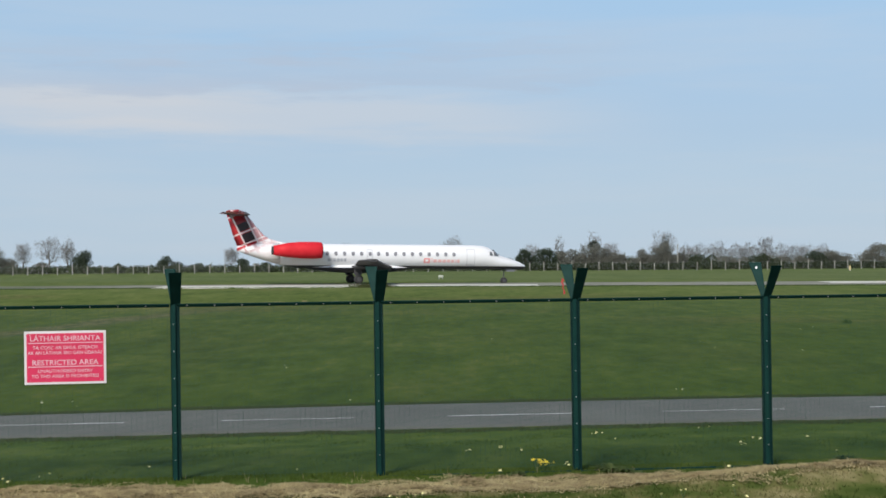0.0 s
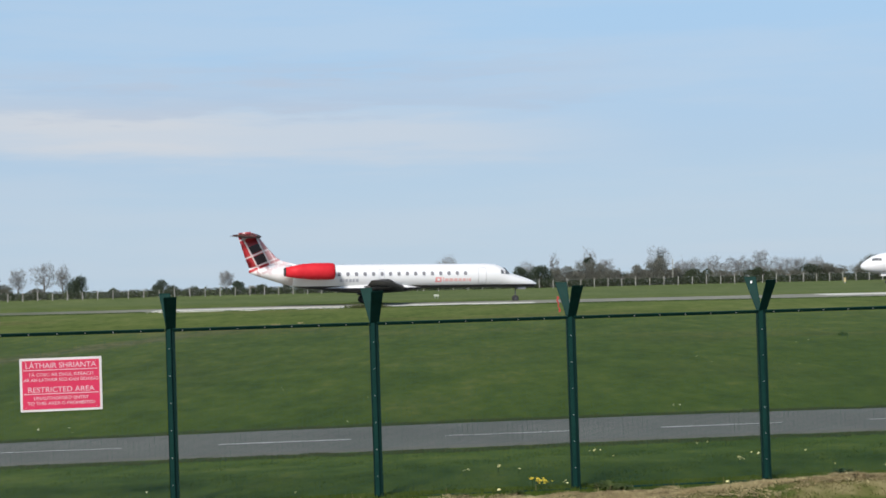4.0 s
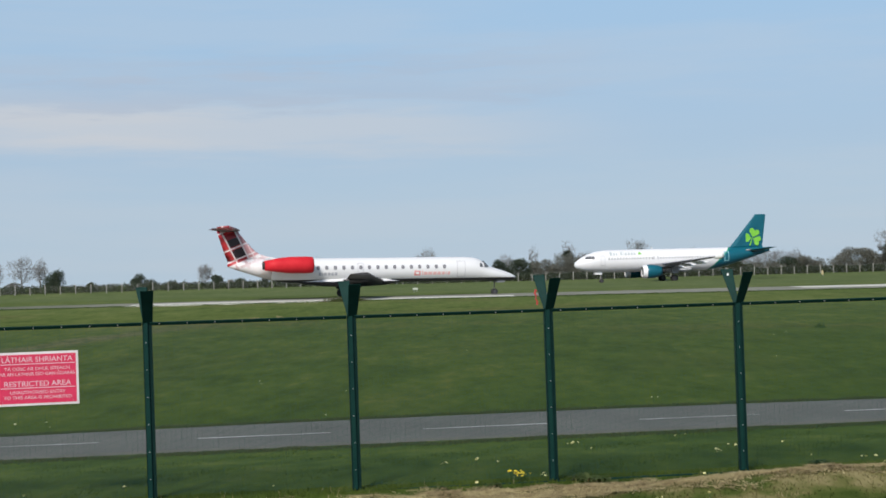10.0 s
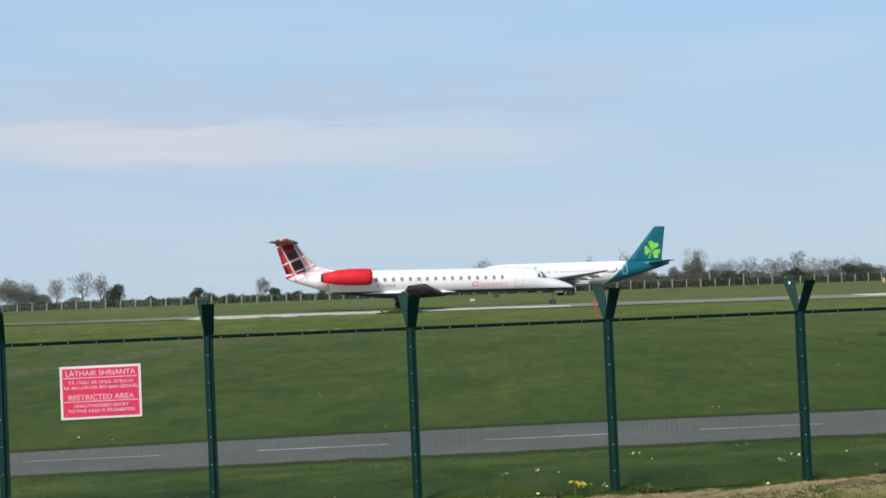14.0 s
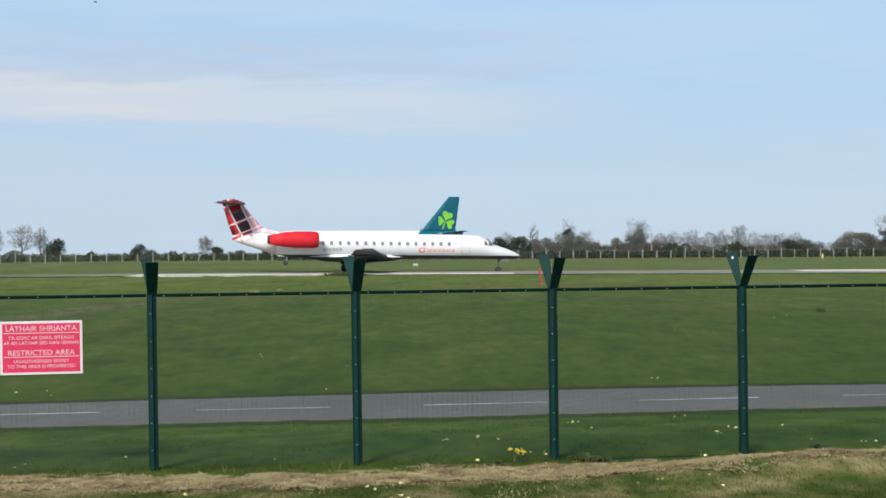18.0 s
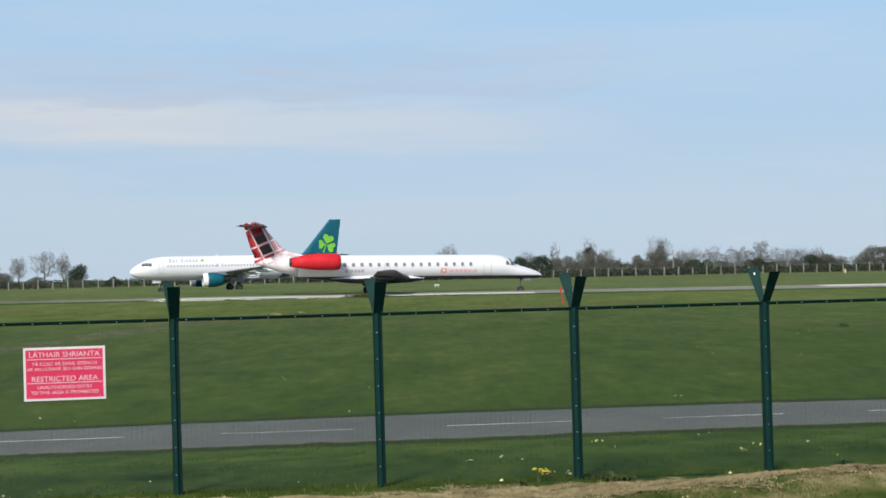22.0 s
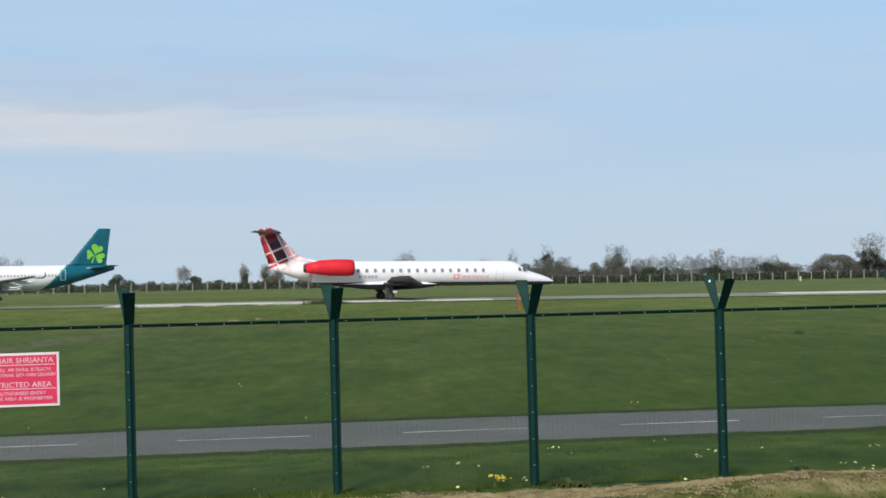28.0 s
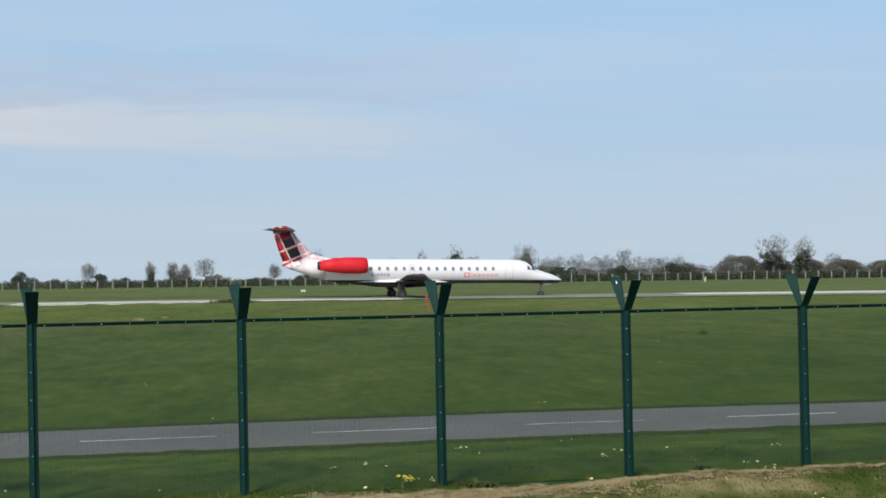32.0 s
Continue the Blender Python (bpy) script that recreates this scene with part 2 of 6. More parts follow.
def grass_ground():
    n = Nodes("meadow", 0.95, 0.0, 0.02)
    big, mid, fine = n.noise(0.06, 5, 0.6, (1.0, 0.5, 1.0)), n.noise(0.50, 5, 0.66, (0.8, 0.34, 1.0)), n.noise(2.4, 5, 0.74, (0.8, 0.26, 1.0))
    f = n.math("ADD", n.math("MULTIPLY", big, 0.26), n.math("ADD", n.math("MULTIPLY", mid, 0.36), n.math("MULTIPLY", fine, 0.38)))
    c = n.ramp(f, ((0.41, (0.036, 0.056, 0.0095)), (0.48, (0.053, 0.080, 0.012)), (0.54, (0.069, 0.098, 0.016)), (0.61, (0.110, 0.122, 0.029))))
    # drier, browner drifts through the field
    drift = n.math("MULTIPLY", n.ramp(n.noise(0.13, 5, 0.65, (1.0, 0.35, 1.0)), ((0.50, 0.0), (0.66, 0.38))), n.ramp(fine, ((0.35, 0.2), (0.6, 1.0))))
    c = n.mix(drift, c, (0.098, 0.096, 0.036))
    f_lush, stops = lush_tone(n)
    c = n.mix(n.ramp(n.math("DIVIDE", n.axis(1), 60.0), ((0.52, 1.0), (0.57, 0.0))), c, n.ramp(f_lush, stops))
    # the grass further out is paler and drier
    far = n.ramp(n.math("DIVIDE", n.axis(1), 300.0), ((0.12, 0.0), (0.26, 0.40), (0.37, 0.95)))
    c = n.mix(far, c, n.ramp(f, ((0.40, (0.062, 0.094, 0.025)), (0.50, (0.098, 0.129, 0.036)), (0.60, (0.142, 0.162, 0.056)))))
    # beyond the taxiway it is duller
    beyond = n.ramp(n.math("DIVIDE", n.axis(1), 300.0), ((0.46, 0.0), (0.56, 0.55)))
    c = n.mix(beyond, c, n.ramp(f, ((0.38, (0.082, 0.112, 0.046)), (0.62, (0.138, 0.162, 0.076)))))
    # verge on the near side: brown and sparse
    near = n.math("LESS_THAN", n.math("ADD", n.math("SUBTRACT", n.axis(1), n.math("MULTIPLY", n.axis(0), 0.118)), n.math("MULTIPLY", mid, 1.0)), 20.9)
    dry = n.ramp(n.noise(0.9, 4, 0.6), VERGE_TONES)
    c = n.mix(near, c, dry)
    # thatch under the windrow
    q = n.math("SUBTRACT", n.axis(1), n.math("MULTIPLY", n.axis(0), 0.118))
    heap = n.ramp(n.math("ADD", n.math("ABSOLUTE", n.math("SUBTRACT", q, 20.5)), n.math("MULTIPLY", n.noise(1.6, 4, 0.6), 0.8)), ((0.72, 0.9), (1.0, 0.0)))
    c = n.mix(heap, c, n.mix(n.noise(7.0, 4, 0.65), (0.12, 0.108, 0.050), (0.32, 0.265, 0.150)))
    # bare earth patches
    earth = n.noise(0.10, 4, 0.55, (0.45, 0.8, 1.0))
    mask = n.math("MULTIPLY", n.ramp(earth, ((0.54, 0.0), (0.64, 1.0))), n.ramp(n.math("DIVIDE", n.axis(1), 200.0), ((0.24, 0.0), (0.32, 0.25), (0.60, 0.45), (0.63, 0.0))))
    c = n.mix(n.math("MULTIPLY", mask, n.ramp(fine, ((0.35, 0.0), (0.6, 1.0)))), c, (0.15, 0.105, 0.060))
    # a worn strip of bare soil that runs out across the field
    off = n.math("SUBTRACT", n.math("ADD", n.axis(0), n.math("MULTIPLY", mid, 5.0)), n.math("ADD", n.math("MULTIPLY", n.axis(1), 0.24), -31.3))
    soil = n.math("MULTIPLY", n.ramp(n.math("DIVIDE", n.math("ABSOLUTE", off), 1.9), ((0.25, 0.62), (1.0, 0.0))), n.ramp(n.math("DIVIDE", n.axis(1), 200.0), ((0.26, 0.0), (0.31, 1.0), (0.39, 1.0), (0.46, 0.0))))
    c = n.mix(soil, c, n.mix(n.ramp(fine, ((0.38, 0.0), (0.6, 1.0))), (0.078, 0.074, 0.040), (0.165, 0.135, 0.088)))
    n.color(c)
    n.bump(n.math("ADD", fine, mid), 0.6, 0.08)
    return n.m


MEADOW = grass_ground()
ASPHALT = worn("asphalt", (0.092, 0.089, 0.080), (0.128, 0.123, 0.110), 0.35, 0.9, 0, 0.3, 0.01, 55)
def taxi_asphalt():
    """Pale worn asphalt, older and mossier at one end."""
    n = Nodes("pale asphalt", 0.9, 0.0, 0.2)
    f = n.math("ADD", n.math("MULTIPLY", n.noise(0.12, 5), 0.7), n.math("MULTIPLY", n.noise(1.8, 5), 0.3))
    new_part = n.mix(n.ramp(f, ((0.38, 0.0), (0.62, 1.0))), (0.17, 0.167, 0.134), (0.25, 0.244, 0.198))
    old_part = n.mix(n.ramp(f, ((0.38, 0.0), (0.62, 1.0))), (0.090, 0.098, 0.058), (0.140, 0.145, 0.098))
    n.color(n.mix(n.ramp(n.math("DIVIDE", n.math("ADD", n.axis(0), 80.0), 100.0), ((0.42, 0.0), (0.56, 1.0))), old_part, new_part))
    return n.m


TAXIWAY = taxi_asphalt()
CONCRETE = worn("sunlit concrete", (0.46, 0.45, 0.39), (0.62, 0.60, 0.53), 0.3, 0.85, 0, 0.2, 0.01, 22)
POSTS = worn("weathered concrete", (0.26, 0.255, 0.225), (0.38, 0.37, 0.33), 2.0, 0.9)
LINE = worn("worn road paint", (0.40, 0.40, 0.39), (0.64, 0.64, 0.62), 1.6, 0.7, 0, 0.1)
GREEN = worn("green powder coat", (0.004, 0.025, 0.021), (0.007, 0.035, 0.030), 4.0, 0.6, 0.0, 0.05)
GREEN.node_tree.nodes["Principled BSDF"].inputs["Specular IOR Level"].default_value = 0.08
# the same green darkened: the post body's side shade is put into its colour
SHADEGREEN = worn("green post coat with shade in its colour", (0.0028, 0.016, 0.015), (0.005, 0.023, 0.021), 3.0, 0.6, 0.0, 0.05)
SHADEGREEN.node_tree.nodes["Principled BSDF"].inputs["Specular IOR Level"].default_value = 0.08
STICKER = worn("white sticker", (0.55, 0.56, 0.56), (0.66, 0.66, 0.66), 5, 0.5, 0, 0)
WEED = leaves("dark weed leaves", ((0.0, (0.066, 0.098, 0.030)), (1.0, (0.110, 0.145, 0.050))), thin=0.5)
WIRE = worn("green coated wire", (0.012, 0.055, 0.040), (0.02, 0.07, 0.05), 4.0, 0.45, 0.0, 0)
STEEL = worn("galvanised steel", (0.35, 0.36, 0.37), (0.55, 0.56, 0.57), 8.0, 0.4, 0.8, 0)
SIGN_RED = worn("faded red sign", (0.52, 0.012, 0.062), (0.59, 0.022, 0.088), 2.0, 0.5, 0, 0)
SIGN_WHITE = worn("sign white", (0.54, 0.52, 0.52), (0.64, 0.62, 0.62), 2.0, 0.5, 0, 0)
SIGN_INK = worn("faded pale print", (0.56, 0.36, 0.40), (0.64, 0.46, 0.49), 6.0, 0.5, 0, 0)
TAPE = worn("red tape", (0.36, 0.030, 0.030), (0.46, 0.05, 0.045), 6.0, 0.5, 0, 0)
BARK = worn("bark", (0.13, 0.11, 0.095), (0.20, 0.175, 0.15), 3.0, 0.95, 0, 0.4, 0.03, 12)
TWIG = leaves("bare twigs", ((0.0, (0.29, 0.285, 0.275)), (1.0, (0.40, 0.392, 0.38))))
IVY = leaves("ivy leaves", ((0.0, (0.056, 0.076, 0.052)), (0.7, (0.070, 0.092, 0.060)), (1.0, (0.086, 0.108, 0.070))))
SCRUB = leaves("budding scrub", ((0.0, (0.200, 0.202, 0.166)), (0.6, (0.222, 0.222, 0.186)), (1.0, (0.246, 0.240, 0.204))), thin=0.55)
HEDGE = leaves("hedge leaves", ((0.0, (0.058, 0.076, 0.046)), (0.7, (0.074, 0.094, 0.056)), (1.0, (0.096, 0.112, 0.068))))
BLADE = leaves("grass blades", ((0.0, (0.046, 0.080, 0.020)), (0.8, (0.056, 0.092, 0.024)), (1.0, (0.072, 0.105, 0.030))), thin=0.5)
TUFT = lush_blades("uncut meadow grass", 0.10)
EDGE = leaves("road edge grass", ((0.0, (0.060, 0.066, 0.026)), (0.5, (0.052, 0.074, 0.022)), (1.0, (0.088, 0.084, 0.038))), thin=0.5)
STRAW = straw_blades()
VERGE = verge_blades()
FEATHER = worn("dark feathers", (0.02, 0.02, 0.022), (0.05, 0.045, 0.045), 20, 0.7, 0, 0)
HAY = leaves("dry tufts", ((0.0, (0.18, 0.155, 0.072)), (0.6, (0.24, 0.205, 0.100)), (1.0, (0.31, 0.265, 0.14))), thin=0.2)
PETAL = worn("yellow petals", (0.86, 0.66, 0.03), (0.88, 0.74, 0.08), 30, 0.7, 0, 0)
CREAM = worn("pale yellow petals", (0.72, 0.66, 0.28), (0.80, 0.76, 0.44), 30, 0.8, 0, 0)
CLOCK = worn("pale seed heads", (0.50, 0.50, 0.32), (0.64, 0.64, 0.46), 30, 0.9, 0, 0)
STALK = worn("flower stalk", (0.04, 0.072, 0.016), (0.055, 0.09, 0.022), 30, 0.7, 0, 0)
TYRE = worn("tyre rubber", (0.018, 0.018, 0.019), (0.035, 0.034, 0.034), 6.0, 0.85)
RIM = worn("wheel rim", (0.045, 0.045, 0.048), (0.075, 0.075, 0.078), 6.0, 0.5, 0.3, 0)
LEG = worn("grey gear leg", (0.055, 0.056, 0.058), (0.09, 0.09, 0.094), 6.0, 0.5, 0.2, 0)
DARK = worn("dark cavity", (0.012, 0.012, 0.013), (0.025, 0.025, 0.025), 4.0, 0.6, 0, 0)
PANE = Nodes("dark cabin glass", 0.12, 0.0, 0.6).color((0.045, 0.055, 0.068)).m
COCKPIT = Nodes("grey cockpit glass", 0.18, 0.0, 0.6).color((0.12, 0.125, 0.135)).m
WINDOW = Nodes("cabin window", 0.25, 0.0, 0.5).color((0.22, 0.215, 0.23)).m
FARPANE = Nodes("pale cabin window", 0.25, 0.0, 0.5).color((0.36, 0.355, 0.365)).m
WHITE = worn("white airliner paint", (0.74, 0.74, 0.74), (0.81, 0.81, 0.81), 0.5, 0.28, 0, 0)
SEAM = worn("door outline", (0.44, 0.44, 0.46), (0.54, 0.53, 0.55), 3, 0.5, 0, 0)
WINGGREY = worn("grey wing paint", (0.19, 0.195, 0.21), (0.26, 0.265, 0.28), 0.8, 0.4, 0.1, 0)
WINGDARK = worn("dark wing underside", (0.040, 0.038, 0.041), (0.066, 0.063, 0.067), 0.8, 0.5, 0, 0)
NACELLE = worn("red nacelle", (0.53, 0.016, 0.026), (0.60, 0.026, 0.036), 1.5, 0.55, 0, 0)
NACELLE.node_tree.nodes["Principled BSDF"].inputs["Specular IOR Level"].default_value = 0.15
REDMARK = worn("red marking", (0.72, 0.26, 0.26), (0.78, 0.36, 0.34), 2.0, 0.5, 0, 0)
PALEMARK = worn("pale red marking", (0.74, 0.40, 0.39), (0.78, 0.50, 0.48), 2.0, 0.5, 0, 0)
GREYMARK = worn("grey marking", (0.36, 0.37, 0.41), (0.46, 0.47, 0.50), 2.0, 0.5, 0, 0)
TEAL = worn("teal paint", (0.003, 0.086, 0.128), (0.006, 0.115, 0.160), 0.6, 0.3, 0, 0)
LIME = worn("lime green paint", (0.15, 0.46, 0.03), (0.22, 0.55, 0.07), 1.5, 0.4, 0, 0)
TEALMARK = worn("grey teal lettering", (0.42, 0.47, 0.48), (0.50, 0.54, 0.55), 2.0, 0.5, 0, 0)
PALETEAL = worn("pale teal line", (0.18, 0.40, 0.45), (0.25, 0.48, 0.52), 2.0, 0.5, 0, 0)
CARWHITE = worn("white car paint", (0.62, 0.63, 0.64), (0.70, 0.71, 0.72), 1.5, 0.25, 0, 0)
LAMPRED = worn("red lamp glass", (0.35, 0.01, 0.015), (0.45, 0.02, 0.02), 4, 0.2, 0, 0)


def tartan():
    """Red cloth check with black squares and white lines, laid along the leaning fin, thinning into white at the root."""
    n = Nodes("tartan fin", 0.35)
    x, z = n.axis(0), n.axis(2)
    u = n.math("ADD", x, n.math("MULTIPLY", z, 0.50))
    v = n.math("ADD", n.math("SUBTRACT", z, n.math("MULTIPLY", x, 0.42)), 2.32)

    def band(a, lo, hi):
        return n.math("MULTIPLY", n.math("GREATER_THAN", a, lo), n.math("LESS_THAN", a, hi))

    def either(*masks):
        out = masks[0]
        for m in masks[1:]:
            out = n.math("MAXIMUM", out, m)
        return out

    # deep red field, black cells in two rows beside the trailing edge, a paler column along the leading edge
    c = n.mix(n.ramp(n.noise(1.4, 4), ((0.4, 0.0), (0.6, 1.0))), (0.34, 0.018, 0.026), (0.46, 0.030, 0.036))
    c = n.mix(n.math("MULTIPLY", band(v, 12.25, 12.75), 0.55), c, (0.10, 0.010, 0.016))
    cells = n.math("MULTIPLY", band(u, -8.40, -7.15), either(band(v, 10.20, 11.10), band(v, 11.42, 12.20)))
    c = n.mix(cells, c, (0.028, 0.013, 0.019))
    front = n.math("GREATER_THAN", u, -7.15)
    c = n.mix(n.math("MULTIPLY", front, 0.42), c, (0.80, 0.66, 0.66))
    dim = n.math("MULTIPLY", front, n.math("MULTIPLY", band(v, 11.35, 12.1), 0.40))
    c = n.mix(dim, c, (0.12, 0.03, 0.04))
    # towards the root the check thins out into white
    pale = n.math("MAXIMUM", n.ramp(n.math("SUBTRACT", 9.85, v), ((0.0, 0.0), (0.12, 0.97))), n.ramp(n.math("MULTIPLY", n.math("ADD", u, 6.1), 0.9), ((0.0, 0.0), (1.0, 0.95))))
    check = n.math("MULTIPLY", either(band(u, -8.75, -8.55), band(u, -7.75, -7.45), band(u, -6.75, -6.45), band(u, -5.9, -5.7), band(v, 9.15, 9.40)),
                   n.ramp(n.math("SUBTRACT", v, 8.6), ((0.1, 0.0), (0.9, 0.45))))
    c = n.mix(n.math("MULTIPLY", pale, n.math("SUBTRACT", 1.0, check)), c, (0.80, 0.775, 0.775))
    white = either(band(u, -8.47, -8.32), band(u, -7.22, -7.08), band(u, -6.62, -6.54), band(v, 10.05, 10.20), band(v, 11.18, 11.34), band(v, 13.04, 13.20))
    c = n.mix(n.math("MULTIPLY", white, 0.80), c, (0.80, 0.74, 0.74))
    n.color(c)
    return n.m


def shaded_tartan():
    """The tailplane's check, red towards its tips; the underside's shade is painted in as dark."""
    n = Nodes("shaded tailplane check", 0.4)
    y = n.math("ABSOLUTE", n.axis(1))
    c = n.mix(n.ramp(n.noise(1.6, 3), ((0.42, 0.0), (0.58, 1.0))), (0.045, 0.022, 0.028), (0.17, 0.13, 0.135))
    x = n.axis(0)
    stripe = n.math("LESS_THAN", n.math("MODULO", n.math("ADD", n.math("ADD", x, n.math("MULTIPLY", y, 0.9)), 40.0), 0.75), 0.20)
    tip = n.mix(stripe, (0.26, 0.025, 0.036), (0.60, 0.42, 0.43))
    c = n.mix(n.math("GREATER_THAN", y, 1.3), c, tip)
    n.color(c)
    return n.m


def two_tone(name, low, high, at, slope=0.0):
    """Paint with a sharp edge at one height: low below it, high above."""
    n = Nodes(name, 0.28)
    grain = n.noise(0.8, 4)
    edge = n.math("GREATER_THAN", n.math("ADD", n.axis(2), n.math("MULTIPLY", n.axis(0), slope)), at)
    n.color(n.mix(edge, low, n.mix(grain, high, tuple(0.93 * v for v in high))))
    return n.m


TARTAN, TAILCHECK = tartan(), shaded_tartan()
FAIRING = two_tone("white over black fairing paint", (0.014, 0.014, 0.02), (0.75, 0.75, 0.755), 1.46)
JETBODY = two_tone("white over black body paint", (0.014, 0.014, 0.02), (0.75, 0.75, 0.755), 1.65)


def teal_tail_body():
    """White fuselage whose after end is teal, along a slanting edge."""
    n = Nodes("white and teal body paint", 0.28)
    x, z = n.axis(0), n.axis(2)
    edge = n.math("LESS_THAN", n.math("SUBTRACT", x, n.math("MULTIPLY", z, -1.05)), -5.6)
    rim = n.math("LESS_THAN", n.math("SUBTRACT", x, n.math("MULTIPLY", z, -1.05)), -5.6 + 0.35)
    c = n.mix(rim, n.mix(n.noise(0.5, 4), (0.76, 0.76, 0.765), (0.71, 0.71, 0.72)), (0.03, 0.25, 0.16))
    n.color(n.mix(edge, c, n.mix(n.noise(0.7, 4), (0.003, 0.086, 0.128), (0.006, 0.115, 0.16))))
    return n.m


TEALBODY = teal_tail_body()


# ---- mesh helpers ----
def mesh_of(name, bm, material, smooth=False):
    me = bpy.data.meshes.new(name)
    bm.to_mesh(me)
    bm.free()
    me.materials.append(material)
    if smooth:
        for p in me.polygons:
            p.use_smooth = True
    return me


def part(name, bm, material, parent, label="", smooth=False):
    """Links a bmesh as one mesh object under a thing or a part."""
    ob = new(name, mesh_of(name, bm, material, smooth))
    ob.parent = parent
    if label:
        ob["label"] = label
    return ob


def thing(name, label, category, m=None, group="", kind=""):
    ob = new(name)
    ob.empty_display_size = 0.3
    if m is not None:
        ob.matrix_basis = m
    return tagged(ob, label, category, group, kind)


def arrays(name, verts, faces, material, smooth=False):
    """One mesh from arrays of vertices and of equal-sided faces."""
    me = bpy.data.meshes.new(name)
    verts, faces = np.asarray(verts, np.float32), np.asarray(faces, np.int32)
    me.vertices.add(len(verts))
    me.vertices.foreach_set("co", verts.ravel())
    k = faces.shape[1]
    me.loops.add(faces.size)
    me.loops.foreach_set("vertex_index", faces.ravel())
    me.polygons.add(len(faces))
    me.polygons.foreach_set("loop_start", np.arange(0, faces.size, k, dtype=np.int32))
    me.polygons.foreach_set("loop_total", np.full(len(faces), k, np.int32))
    me.update(calc_edges=True)
    me.validate()
    me.materials.append(material)
    if smooth:
        me.polygons.foreach_set("use_smooth", np.ones(len(faces), bool))
    return me


def box(bm, x0, x1, y0, y1, z0, z1, bevel=0.0):
    r = bmesh.ops.create_cube(bm, size=1, matrix=Matrix.LocRotScale(((x0 + x1) / 2, (y0 + y1) / 2, (z0 + z1) / 2), None, (x1 - x0, y1 - y0, z1 - z0)))
    if bevel:
        edges = list({e for v in r["verts"] for e in v.link_edges})
        bmesh.ops.bevel(bm, geom=edges, offset=bevel, segments=1, affect="EDGES", profile=0.5)
    return bm


def rod(bm, a, b, r0, r1=None, n=8, caps=True):
    """A tapered rod from a to b."""
    a, b = Vector(a), Vector(b)
    r1 = r0 if r1 is None else r1
    m = Matrix.Translation((a + b) / 2) @ (b - a).to_track_quat("Z", "Y").to_matrix().to_4x4()
    bmesh.ops.create_cone(bm, cap_ends=caps, segments=n, radius1=r0, radius2=r1, depth=(b - a).length, matrix=m)
    return bm


def loft(bm, sections, n=28, close=True, power=1.0):
    """A skin through rings; a section is x, the ring's middle height, half width, half height."""
    rings = []
    for x, zc, ry, rz in sections:
        ring = []
        for i in range(n):
            a = 2 * math.pi * i / n
            c, s = math.cos(a), math.sin(a)
            ring.append(bm.verts.new((x, ry * math.copysign(abs(c) ** power, c), zc + rz * math.copysign(abs(s) ** power, s))))
        rings.append(ring)
    for p, q in zip(rings, rings[1:]):
        for i in range(n):
            bm.faces.new((p[i], p[(i + 1) % n], q[(i + 1) % n], q[i]))
    if close:
        bm.faces.new(rings[0][::-1])
        bm.faces.new(rings[-1])
    bmesh.ops.recalc_face_normals(bm, faces=bm.faces)
    return bm


def aerofoil(bm, stations, n=7):
    """A wing or fin through stations: leading edge point, chord, thickness, and the way of the thickness."""
    shape = [(i / n) ** 1.6 for i in range(n + 1)]
    prof = [(s, 0.5 * (1 - s) ** 0.75 * min(1.0, (s / 0.12) ** 0.5) if s else 0.0) for s in shape]
    loop = [(s, t) for s, t in prof] + [(s, -t) for s, t in prof[-2:0:-1]]
    rings = []
    for le, chord, thick, way in stations:
        le, way = Vector(le), Vector(way)
        rings.append([bm.verts.new(le + Vector((-chord * s, 0, 0)) + way * (thick * t)) for s, t in loop])
    k = len(loop)
    for p, q in zip(rings, rings[1:]):
        for i in range(k):
            bm.faces.new((p[i], p[(i + 1) % k], q[(i + 1) % k], q[i]))
    bm.faces.new(rings[0][::-1])
    bm.faces.new(rings[-1])
    bmesh.ops.recalc_face_normals(bm, faces=bm.faces)
    return bm


def wheel(parent, x, y, z, r, w, name="wheel"):
    """A wheel with tyre and rim; its own axle lies along y."""
    ob = new(name)
    ob.parent = parent
    ob.matrix_basis = pose(x, y, z)
    bm = bmesh.new()
    prof = ((0.55, 0.42), (0.80, 0.5), (0.94, 0.42), (1.0, 0.2), (1.0, -0.2), (0.94, -0.42), (0.80, -0.5), (0.55, -0.42))
    rings = [[bm.verts.new((r * a * math.cos(2 * math.pi * i / 20), w * b, r * a * math.sin(2 * math.pi * i / 20))) for i in range(20)] for a, b in prof]
    for p, q in zip(rings, rings[1:]):
        for i in range(20):
            bm.faces.new((p[i], p[(i + 1) % 20], q[(i + 1) % 20], q[i]))
    bmesh.ops.recalc_face_normals(bm, faces=bm.faces)
    part("tyre", bm, TYRE, ob, smooth=True)
    bm = bmesh.new()
    rod(bm, (0, -0.40 * w, 0), (0, 0.40 * w, 0), r * 0.55, n=16)
    for k in range(5):
        a = 2 * math.pi * k / 5
        rod(bm, (r * 0.3 * math.cos(a), -0.44 * w, r * 0.3 * math.sin(a)), (r * 0.3 * math.cos(a), 0.44 * w, r * 0.3 * math.sin(a)), r * 0.07, n=6)
    part("rim", bm, RIM, ob)
    return ob


# ---- ground ----
PROFILE_Y = (-400, -6, 3.0, 7.2, 15.6, 18.0, 21.5, 25.0, 29.0, 37.5, 46, 112, 150, 190, 231, 241, 270, 296, 420, 900, 4000)
